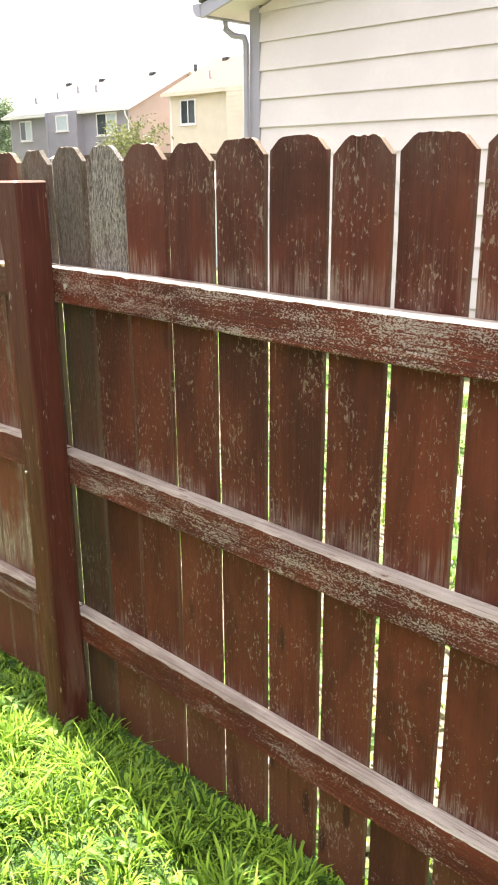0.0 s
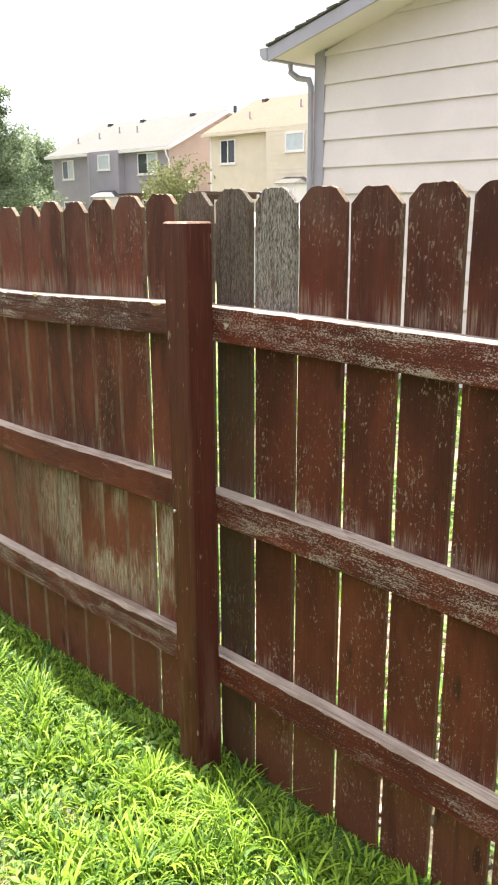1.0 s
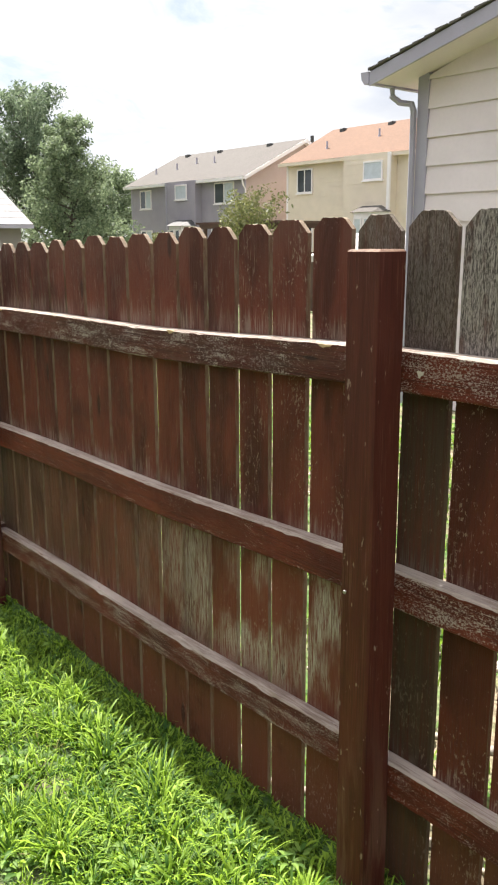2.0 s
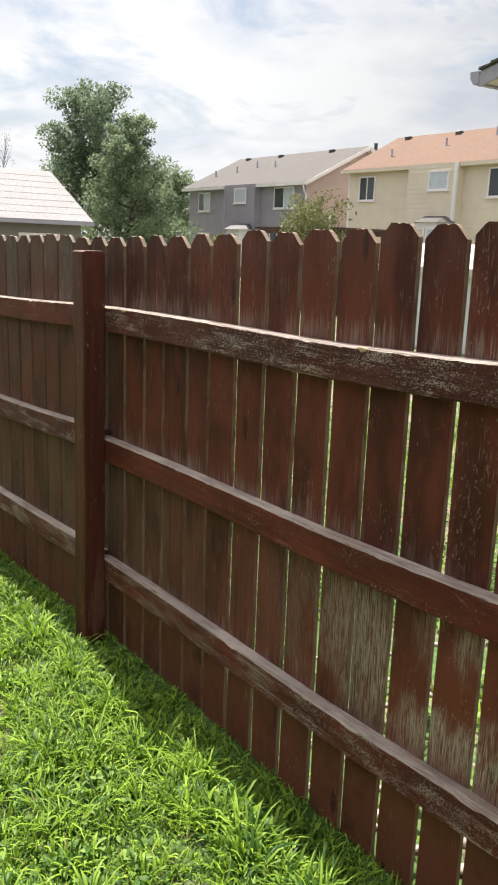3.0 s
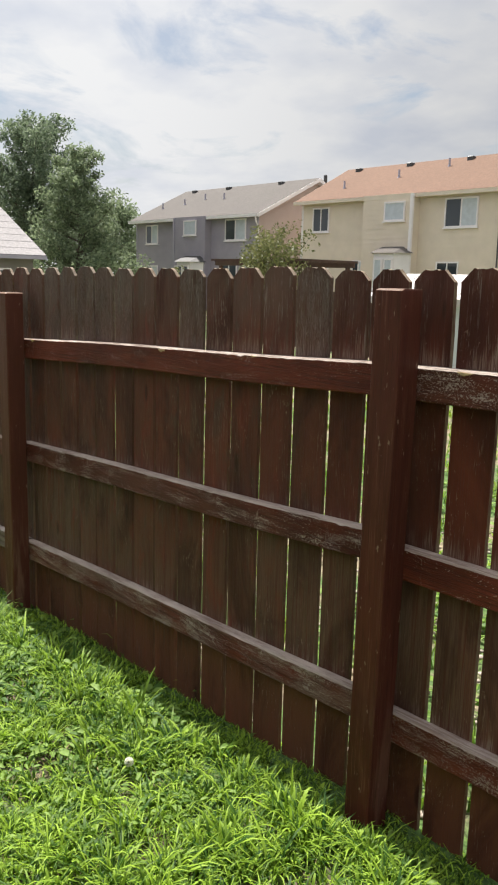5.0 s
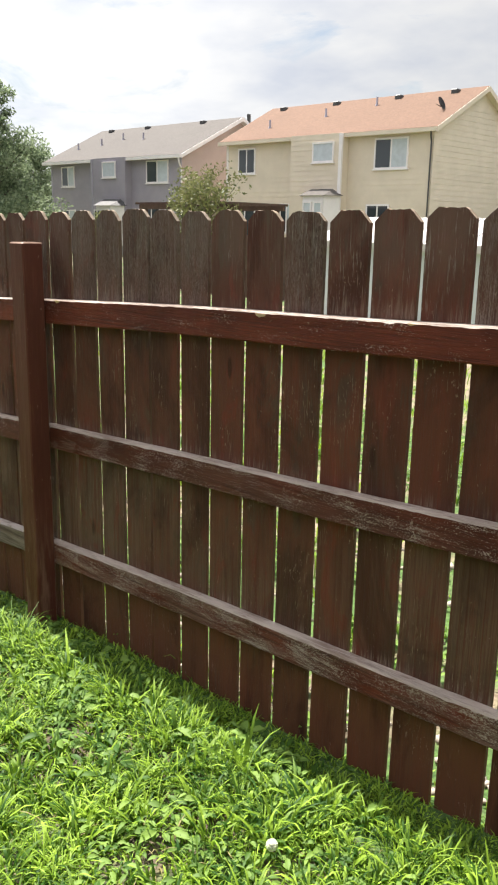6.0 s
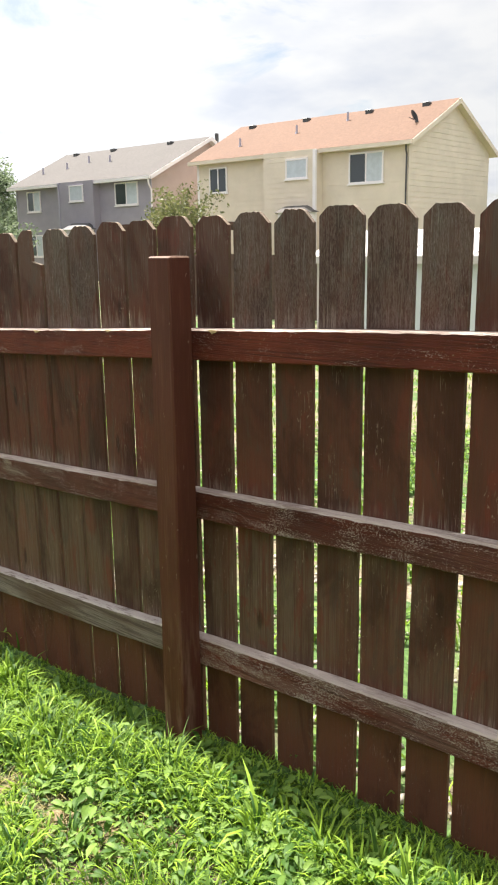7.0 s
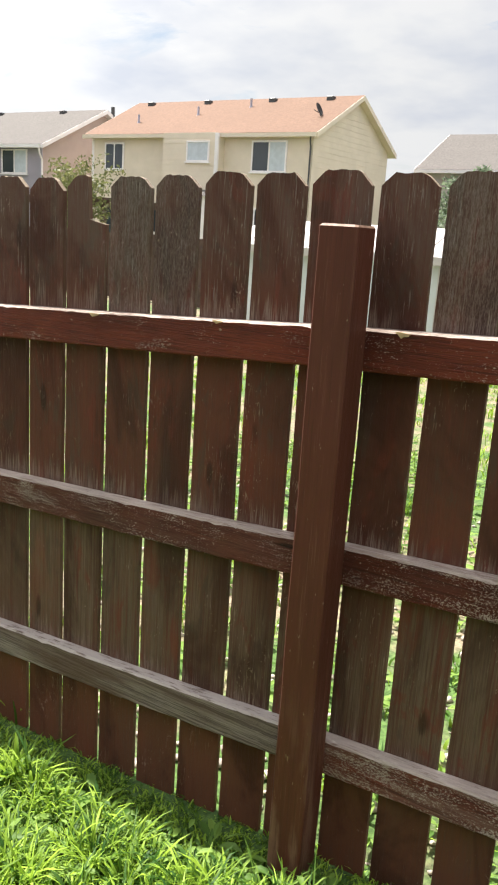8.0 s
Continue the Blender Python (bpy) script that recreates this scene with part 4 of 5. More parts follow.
def near_house():
    """The neighbour's single-storey house: broad lap boards, grey fascia and downspout."""
    h = thing("neighbour_house", "pale lap-sided single-storey house with grey trim", "house", (0, 10, 0.0), shift=(0.17, 0.05, -0.075))
    y, x0, x1, ze = 5.89, -5.1, 7.1, 3.42
    pitch = 0.25
    ridge_x = (x0 + x1) / 2
    zr = ze + pitch * (ridge_x - x0)
    course = 0.287
    z = 3.06 - 12 * course
    while z < zr - 0.05:
        hi = min(z + course, zr)
        cut0 = max(0.0, (z - ze) / pitch)
        cut1 = max(0.0, (hi - ze) / pitch)
        xa0, xb0, xa1, xb1 = x0 + cut0, x1 - cut0, x0 + cut1, x1 - cut1
        if xb1 - xa1 < 0.02:
            xa1, xb1 = ridge_x - 0.01, ridge_x + 0.01
        bm = bmesh.new()
        prof = [(-0.032, z), (-0.012, z), (0.02, hi + 0.02), (-0.004, hi + 0.006)]
        ends = []
        for xs0, xs1 in ((xa0, xa1), (xb0, xb1)):
            ends.append([bm.verts.new((xs0 if k < 2 else xs1, y + dy, zz)) for k, (dy, zz) in enumerate(prof)])
        p, q = ends
        bm.faces.new(p)
        bm.faces.new(q[::-1])
        for k in range(4):
            j = (k + 1) % 4
            bm.faces.new((p[j], p[k], q[k], q[j]))
        under(part("siding_board", bm, M_PALE), h)
        z += course
    # core walls behind the boards
    bm = bmesh.new()
    prism(bm, [(x0, y + 0.03, -0.4), (x0, y + 0.03, ze), (ridge_x, y + 0.03, zr), (x1, y + 0.03, ze), (x1, y + 0.03, -0.4)], (0, 10.0, 0))
    under(part("wall", bm, M_PALE), h)
    boxed("corner_board", (x0 - 0.03, y - 0.035, -0.4), (x0 + 0.115, y + 0.03, ze + 0.03), M_GREYTRIM, h, bevel=0.004)
    boxed("corner_board", (x0 - 0.032, y + 0.03, -0.4), (x0, y + 0.14, ze - 0.02), M_GREYTRIM, h)
    # roof slab with its overhang
    o, f, th = 0.27, 0.5, 0.075
    ye, yf = y - f, y + 10.5
    bm = bmesh.new()
    zl = ze - pitch * o
    prism(bm, [(x0 - o, ye, zl), (ridge_x, ye, zr), (x1 + o, ye, zl), (x1 + o, ye, zl + th), (ridge_x, ye, zr + th), (x0 - o, ye, zl + th)], (0, yf - ye, 0))
    under(part("roof", bm, M_ROOF_GREY), h)
    bm = bmesh.new()
    prism(bm, [(x0 - o, ye - 0.03, zl - 0.07), (ridge_x, ye - 0.03, zr - 0.07), (x1 + o, ye - 0.03, zl - 0.07), (x1 + o, ye - 0.03, zl + th - 0.01), (ridge_x, ye - 0.03, zr + th - 0.01), (x0 - o, ye - 0.03, zl + th - 0.01)], (0, 0.03, 0))
    under(part("rake_board", bm, M_GREYTRIM), h)
    # shingles that hang over the rake, in short courses
    for side in (-1, 1):
        xe = x0 - o if side < 0 else x1 + o
        n = 44
        for i in range(n):
            xa = xe + (ridge_x - xe) * i / n
            xc = xe + (ridge_x - xe) * (i + 1) / n
            za, zc = zl + th + (zr - zl) * i / n, zl + th + (zr - zl) * (i + 1) / n
            bm = bmesh.new()
            lap = 0.055 + 0.012 * math.sin(2.4 * i)
            prism(bm, [(xa, ye - lap, za + 0.002), (xc, ye - lap, zc + 0.002), (xc, ye - lap, zc + 0.014), (xa, ye - lap, za + 0.028)][::-side], (0, lap + 0.12, 0))
            under(part("shingle", bm, M_ROOF_GREY), h)
    bm = bmesh.new()
    prism(bm, [(x0 - o, ye, zl - 0.03), (ridge_x, ye, zr - 0.03), (x1 + o, ye, zl - 0.03), (x1 + o, ye, zl - 0.004), (ridge_x, ye, zr - 0.004), (x0 - o, ye, zl - 0.004)], (0, yf - ye, 0))
    under(part("soffit", bm, M_PALE), h)
    # gutter with a rounded front
    bm = bmesh.new()
    gx = x0 - o
    prism(bm, [(gx, ye - 0.04, zl - 0.05), (gx - 0.06, ye - 0.04, zl - 0.05), (gx - 0.10, ye - 0.04, zl), (gx - 0.11, ye - 0.04, zl + 0.07), (gx, ye - 0.04, zl + 0.07)], (0, yf - ye, 0))
    under(part("gutter", bm, M_GREYTRIM), h)
    downspout(h, [(gx - 0.04, y - 0.12, zl - 0.03), (gx - 0.04, y - 0.12, zl - 0.13), (gx + 0.05, y - 0.09, zl - 0.20), (x0 - 0.07, y - 0.08, zl - 0.23), (x0 - 0.055, y - 0.06, zl - 0.30), (x0 - 0.055, y - 0.06, -0.1)], M_GREYTRIM, 0.036)


def sky_blocker():
    """Plain unseen wall added behind the path; it keeps sky light off the fence."""
    bm = bmesh.new()
    lap_wall(bm, (-11.0, -6.6), (5.0, -6.6), -0.5, 4.6, 0.2, (0, 1))
    box(bm, (-11.0, -6.9, -0.5), (5.0, -6.61, 4.6))
    wall = part("wall_south", bm, M_BLOCKER)
    tagged(wall, "plain brown lap-sided wall, unseen, added to block sky light", "wall", kind="structure")


sky_blocker()
slate_house()
cream_house()
pale_roof_house()
far_house()
near_house()


def garden_shed():
    h = thing("garden_shed", "low garden shed, pale teal walls and white roof", "shed", (-11.8, 14, -0.5), shift=(0.3, 0.3, -0.02))
    x0, x1, y0, y1, ze, zr = -14.3, -9.8, 12.8, 15.4, 1.28, 1.75
    bm = bmesh.new()
    prism(bm, [(x0, y0, -0.7), (x0, y0, ze), (x0, (y0 + y1) / 2, zr - 0.05), (x0, y1, ze), (x0, y1, -0.7)], (x1 - x0, 0, 0))
    under(part("wall", bm, M_SHED), h)
    ym = (y0 + y1) / 2
    n = 10
    for k in range(n):
        bm = bmesh.new()
        a = x0 - 0.15 + (x1 - x0 + 0.3) * k / n
        b = x0 - 0.15 + (x1 - x0 + 0.3) * (k + 1) / n - 0.03
        prism(bm, [(a, y0 - 0.2, ze - 0.07), (a, ym, zr), (a, y1 + 0.2, ze - 0.07), (a, y1 + 0.2, ze + 0.02), (a, ym, zr + 0.09), (a, y0 - 0.2, ze + 0.02)], (b - a, 0, 0))
        prism(bm, [(b, y0 - 0.2, ze - 0.07), (b, ym, zr), (b, y1 + 0.2, ze - 0.07), (b, y1 + 0.2, ze - 0.01), (b, ym, zr + 0.06), (b, y0 - 0.2, ze - 0.01)], (0.03, 0, 0))
        under(part("roof_panel", bm, M_SHEDROOF, None, "white ribbed roof panel"), h)
    boxed("fascia", (x0 - 0.15, y0 - 0.23, ze - 0.12), (x1 + 0.15, y0 - 0.2, ze + 0.03), M_SHEDROOF, h)
    for xx in (x0 - 0.02, x1 - 0.06):
        boxed("corner_board", (xx, y0 - 0.03, -0.6), (xx + 0.08, y0 + 0.02, ze - 0.07), M_SHEDROOF, h)


garden_shed()


def back_fence():
    """The dark fence across the neighbour's yard."""
    h = thing("back_fence", "dark brown board fence across the next yard", "fence", (-14, 16, -0.5))
    bm = bmesh.new()
    box(bm, (-0.07, -0.01, 0.0), (0.07, 0.01, 1.75))
    me = part("board", bm, M_BROWN)
    first = True
    for k in range(110):
        x = -24.0 + k * 0.155
        ob = me if first else new("board", me.data)
        first = False
        ob.location = (x, 16.2, -0.45 + 0.02 * math.sin(k * 1.7))
        under(ob, h)
    for z in (0.0, 1.0):
        boxed("rail", (-24.1, 16.12, z - 0.05), (-7.0, 16.185, z + 0.05), M_BROWN, h)
    for k in range(8):
        boxed("post", (-24.0 + 2.4 * k, 16.03, -0.7), (-23.9 + 2.4 * k, 16.12, 1.25), M_BROWN, h)


back_fence()


def pergola():
    h = thing("pergola", "dark brown timber pergola with flat slatted top", "pergola", (-29.6, 23.5, -0.2), shift=(0.35, 0.7, 0.03))
    x0, x1, y0, y1, z = -32.3, -26.9, 22.0, 25.0, 2.36
    for xx in (x0, (x0 + x1) / 2, x1 - 0.14):
        for yy in (y0, y1 - 0.14):
            boxed("post", (xx, yy, -0.4), (xx + 0.14, yy + 0.14, z - 0.2), M_BROWN, h)
    for yy in (y0, y1 - 0.1):
        boxed("beam", (x0 - 0.3, yy, z - 0.2), (x1 + 0.3, yy + 0.1, z), M_BROWN, h)
    for k in range(18):
        xx = x0 - 0.2 + (x1 - x0 + 0.35) * k / 17
        boxed("slat", (xx, y0 - 0.3, z), (xx + 0.05, y1 + 0.3, z + 0.09), M_BROWN, h)


pergola()


# ---------------------------------------------------------------- trees
def tree(name, label, x, y, height, radius, leaves, leaf, material, seed, narrow=1.0, trunk=0.18, low=0.25, point=0.0):
    """A tapered trunk, limbs and a crown of many leaf clumps with gaps."""
    rnd = np.random.RandomState(seed)
    z0 = float(ground_z(x, y))
    h = thing(name, label, "tree", (x, y, z0))
    bm = bmesh.new()
    sway = [(x + 0.04 * height * math.sin(1.3 * k + seed), y + 0.03 * height * math.cos(1.7 * k + seed), z0 - 0.1 + (height * 0.93) * k / 6) for k in range(7)]
    sway[0] = (x, y, z0 - 0.2)
    tube(bm, sway, [trunk * (1 - 0.93 * k / 6) for k in range(7)], 8)
    ends = []
    count = 46
    for k in range(count):
        f = low + (0.95 - low) * (k + rnd.rand() * 0.6) / count
        i = min(5, int(f * 6))
        s = Vector(sway[i]).lerp(Vector(sway[i + 1]), f * 6 - i)
        a = k * 2.399 + rnd.rand() * 0.7
        prof = math.sin(math.pi * min(1.0, 0.18 + 0.82 * (f - low) / (1 - low))) ** 0.6
        g = (f - low) / (1 - low)
        prof = prof * (1 - point) + point * (1.15 - 1.0 * g)
        r = radius * prof * (0.65 + 0.55 * rnd.rand())
        rise = (0.25 + 0.35 * rnd.rand()) * r / narrow + 0.05 * height
        e = s + Vector((r * math.cos(a), r * math.sin(a), rise))
        mid = s.lerp(e, 0.5) + Vector((0, 0, -0.06 * r))
        t0 = trunk * (1 - 0.9 * f) * 0.5
        tube(bm, [s, mid, e], [t0, t0 * 0.6, t0 * 0.15], 5)
        for q in (0.4, 0.62, 0.82, 1.0):
            ends.append((s.lerp(e, q), (0.19 * r + 0.075 * radius) * (0.6 + 0.8 * rnd.rand())))
    ends.append((Vector(sway[6]), 0.3 * radius))
    part("trunk", bm, M_BARK, None).parent = h
    h.children[0].matrix_parent_inverse = Matrix.Translation(-h.location)
    cen = np.array([list(e[0]) for e in ends])
    rad = np.array([e[1] for e in ends])
    pick = rnd.choice(len(cen), leaves, p=rad / rad.sum())
    d = rnd.normal(size=(leaves, 3))
    d /= np.linalg.norm(d, axis=1)[:, None]
    d *= (rad[pick] * rnd.rand(leaves) ** 0.45 * 1.05)[:, None]
    d[:, 2] *= 0.8
    pos = cen[pick] + d
    u = rnd.normal(size=(leaves, 3))
    u /= np.linalg.norm(u, axis=1)[:, None]
    w = np.cross(u, rnd.normal(size=(leaves, 3)))
    w /= np.linalg.norm(w, axis=1)[:, None]
    size = leaf * (0.6 + 0.8 * rnd.rand(leaves))[:, None]
    verts = np.stack([pos - u * size, pos + w * size * 0.45, pos + u * size, pos - w * size * 0.45], 1).reshape(-1, 3)
    q = np.arange(leaves)[:, None] * 4
    faces = np.concatenate([q + [0, 1, 2], q + [0, 2, 3]])
    crown = triangles("crown", verts, faces, material)
    under(crown, h)
    return h


tree("tall_tree", "tall dark green cottonwood with an open crown", -49.5, 22.2, 11.0, 2.75, 30000, 0.10, M_TREE, 3, 0.55, 0.26, 0.2)
tree("round_tree", "grey-green tree with a pointed crown beside the houses", -42.6, 21.4, 8.9, 2.9, 30000, 0.085, M_TREE_L, 8, 1.0, 0.2, 0.06, 0.85)
tree("shrubby_tree", "pale green shrubby tree behind the slate house", -54.0, 31.2, 6.9, 2.5, 12000, 0.11, M_TREE_L, 12, 1.0, 0.15, 0.1)
tree("shrubby_tree", "pale green shrubby tree behind the slate house", -57.5, 30.2, 7.6, 2.6, 12000, 0.11, M_TREE_L, 15, 1.0, 0.13, 0.1)
tree("bare_tree", "leafless grey young tree with thin twigs", -55.7, 19.1, 9.3, 0.7, 40, 0.08, M_TREE, 40, 0.35, 0.1, 0.3)
tree("bare_tree", "leafless grey young tree with thin twigs", -63.4, 20.0, 11.4, 1.0, 40, 0.08, M_TREE, 44, 0.3, 0.12, 0.3)
tree("bare_tree", "leafless grey young tree with thin twigs", -65.6, 20.4, 10.4, 0.9, 40, 0.08, M_TREE, 47, 0.3, 0.11, 0.3)
tree("small_shrub", "small yellow-green shrub in the next yards", -29.1, 18.1, 2.5, 0.55, 900, 0.06, M_SAPLING, 52, 0.7, 0.04, 0.2)
tree("sapling", "small yellow-green garden tree with thin crown", -25.9, 20.7, 3.7, 1.4, 3000, 0.075, M_SAPLING, 21, 0.6, 0.07, 0.25)
tree("sapling", "small yellow-green garden tree with thin crown", -27.4, 21.6, 3.5, 0.9, 1700, 0.075, M_SAPLING, 27, 0.6, 0.06, 0.25)
tree("far_tree", "dark green tree behind the cream house", -17.5, 38.0, 5.4, 1.6, 4000, 0.13, M_TREE, 31, 1.0, 0.12, 0.15)


# ---------------------------------------------------------------- the fence
POSTS = [2.44 - 2.44 * k for k in range(6)]
POST_TOP = {0: 1.64, 1: 1.627, 2: 1.579, 3: 1.502, 4: 1.37, 5: 1.24}
HALF = 0.0475
RAILS = (1.368, 0.834, 0.312)      # tops of the rails at the second post
RAIL_TALL, RAIL_DEEP = 0.098, 0.042
RAISE = {(2, 1): (0.027, 0.006), (2, 2): (0.014, 0.0)}      # rails nailed a little high at one end
fence = thing("fence", "red-brown stained picket fence, flaked and weathered", "fence", (0, 0, 0.0))


def line_z(x):
    return float(np.interp(x, LINE_X, LINE_Z))


def make_post(k, x):
    rnd = random.Random(50 + k)
    bm = bmesh.new()
    top = POST_TOP[k]
    bottom = float(ground_z(x, 0)) - 0.25
    n = 12
    rows = []
    lean = rnd.uniform(-0.002, 0.002)
    for i in range(n + 1):
        z = top - 0.005 if i == n - 1 else bottom + (top - bottom) * i / n
        c = 0.005 if 0 < i < n else 0.007
        w = [rnd.uniform(-0.0012, 0.0012) for _ in range(4)]
        lo_x, hi_x, lo_y, hi_y = x - HALF + w[0], x + HALF + w[1], -0.094 + w[2], 0.0
        if i == n:
            lo_x, hi_x, lo_y = lo_x + 0.004, hi_x - 0.004, lo_y + 0.004
        ring = [(lo_x + c, lo_y), (hi_x - c, lo_y), (hi_x, lo_y + c), (hi_x, hi_y - c), (hi_x - c, hi_y), (lo_x + c, hi_y), (lo_x, hi_y - c), (lo_x, lo_y + c)]
        rows.append([bm.verts.new((px + lean * i, py, z)) for px, py in ring])
    for a, b in zip(rows, rows[1:]):
        for j in range(8):
            bm.faces.new((a[j], a[(j + 1) % 8], b[(j + 1) % 8], b[j]))
    bm.faces.new(rows[0][::-1])
    bm.faces.new(rows[-1])
    under(part("post", bm, M_POST, None, "square post with smooth red-brown paint"), fence)


def make_rail(k, x_right, x_left, level, material, label=""):
    """One rail between the middles of two posts; slightly bowed, with chipped edges."""
    rnd = random.Random(200 + 10 * k + level)
    bm = bmesh.new()
    n = 110
    tall, deep = RAIL_TALL, RAIL_DEEP
    bow = rnd.uniform(-0.006, 0.006)
    up_r, up_l = RAISE.get((k, level), (0.0, 0.0))
    rows = []
    for i in range(n + 1):
        f = i / n
        x = x_right - 0.002 + (x_left - x_right + 0.004) * f
        z = RAILS[level] + line_z(x) + bow * math.sin(math.pi * f) + 0.0025 * math.sin(9 * f + k) + up_r + (up_l - up_r) * f
        chip = 0.0045 + (0.006 * rnd.random() if rnd.random() < 0.06 else 0.0022 * rnd.random())
        if (level, k) == (2, 1) and min(abs(x + 1.45), abs(x + 0.86), abs(x + 0.45)) < 0.028:
            chip = 0.011
        c2 = 0.003 + 0.002 * rnd.random()
        y0 = rnd.uniform(-0.001, 0.001)
        ring = [(y0 + chip, z), (deep, z), (deep, z - tall), (y0 + c2, z - tall), (y0, z - tall + c2), (y0, z - chip)]
        rows.append([bm.verts.new((x, py, pz)) for py, pz in ring])
    for a, b in zip(rows, rows[1:]):
        for j in range(6):
            bm.faces.new((a[j], a[(j + 1) % 6], b[(j + 1) % 6], b[j]))
    bm.faces.new(rows[0])
    bm.faces.new(rows[-1][::-1])
    under(part("rail", bm, material, None, label), fence)


for k, x in enumerate(POSTS):
    make_post(k, x)
HEAVY, SMOOTH, ASHY = "heavily flaked rail", "smooth stained rail", "half-greyed flaked rail"
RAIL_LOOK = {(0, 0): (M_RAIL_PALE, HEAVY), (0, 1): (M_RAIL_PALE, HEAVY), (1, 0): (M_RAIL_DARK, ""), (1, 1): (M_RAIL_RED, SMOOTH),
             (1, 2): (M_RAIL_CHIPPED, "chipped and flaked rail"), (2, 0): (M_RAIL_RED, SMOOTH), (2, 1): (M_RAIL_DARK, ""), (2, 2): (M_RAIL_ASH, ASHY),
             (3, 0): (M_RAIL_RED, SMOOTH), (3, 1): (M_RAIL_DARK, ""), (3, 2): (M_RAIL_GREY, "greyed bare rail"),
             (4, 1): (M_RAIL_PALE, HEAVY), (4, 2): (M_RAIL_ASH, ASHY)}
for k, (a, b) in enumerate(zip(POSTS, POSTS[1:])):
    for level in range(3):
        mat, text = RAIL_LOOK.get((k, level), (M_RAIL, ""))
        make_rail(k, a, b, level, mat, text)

# joints between pickets along the fence
JOINTS = [1.283, 1.115, 0.960, 0.793, 0.631, 0.471, 0.309, 0.150, -0.006, -0.162, -0.318, -0.474, -0.623, -0.774, -0.920, -1.070, -1.225,
          -1.380, -1.530, -1.685, -1.823, -1.985, -2.130, -2.290, -2.446, -2.600, -2.757, -2.925, -3.085, -3.252, -3.410, -3.578, -3.738,
          -3.900, -4.055, -4.215, -4.375, -4.537, -4.696, -4.854, -5.024, -5.177, -5.333, -5.493, -5.650, -5.812, -5.967]
JOINTS = [x - 0.005 for x in JOINTS]
while JOINTS[0] < 2.6:
    JOINTS.insert(0, JOINTS[0] + 0.158)
while JOINTS[-1] > -9.7:
    JOINTS.append(JOINTS[-1] - 0.158)
TOP_X = [-9.8, -6.0, -5.0, -4.2, -3.0, -2.1, -1.0, -0.1, 2.7]
TOP_Z = [1.48, 1.594, 1.622, 1.630, 1.634, 1.641, 1.678, 1.706, 1.714]


def make_picket(k, right, left):
    rnd = random.Random(900 + k)
    xm = (right + left) / 2
    gap = 0.0185 if xm > 0.6 else (0.025 if -4.85 < xm < -4.4 else 0.0195)
    gap *= rnd.uniform(0.85, 1.15)
    a, b = left + gap / 2, right - gap / 2
    top = float(np.interp(xm, TOP_X, TOP_Z)) + rnd.uniform(-0.006, 0.006)
    bottom = float(ground_z(xm, 0.05)) + rnd.uniform(-0.04, -0.005)
    ear = 0.034 + rnd.uniform(-0.006, 0.006)
    y0 = RAIL_DEEP + 0.001 + rnd.uniform(0, 0.002)
    thick = 0.0145
    lean = rnd.uniform(-0.002, 0.002)
    n = 12
    side = lambda: rnd.uniform(-0.0013, 0.0013)
    rightside = [(b + side() + lean * i / n, bottom + (top - ear - bottom) * i / n) for i in range(n + 1)]
    leftside = [(a + side() + lean * i / n, bottom + (top - ear - bottom) * i / n) for i in range(n, -1, -1)]
    crest = []
    m = 9
    for i in range(m + 1):
        f = i / m
        x = (b - ear * 0.78) + (a + ear * 0.78 - b + ear * 0.78) * f
        crest.append((x + lean, top - rnd.uniform(0, 0.004) - (0.006 if i in (0, m) else 0)))
    broken = -5.81 < xm < -5.66
    if broken:
        # the upper part of one side has split away
        xs = b - 0.065
        rightside = [(b + side(), bottom + (top - 0.13 - bottom) * i / n) for i in range(n + 1)]
        crest = [(xs + 0.03, top - 0.125), (xs + 0.004, top - 0.118), (xs, top - 0.05), (xs - 0.003, top - 0.004)] + [c for c in crest if c[0] < xs - 0.006]
    outline = [(x, y0, z) for x, z in rightside + crest + leftside]
    bm = bmesh.new()
    prism(bm, outline, (0, thick, 0))
    mat, text = M_PICKET, ""
    if 0.14 < xm < 0.31:
        mat, text = M_PICKET_GREY, "bare grey weathered picket"
    elif -0.18 < xm < 0.14:
        mat, text = M_PICKET_MID, "half-weathered picket"
    elif xm < -2.3 and rnd.random() < 0.33:
        mat = M_PICKET_LOWGREY
    if broken:
        text = "picket with one corner split off"
    under(part("picket", bm, mat, None, text), fence)


for k, (r, l) in enumerate(zip(JOINTS, JOINTS[1:])):
    make_picket(k, r, l)


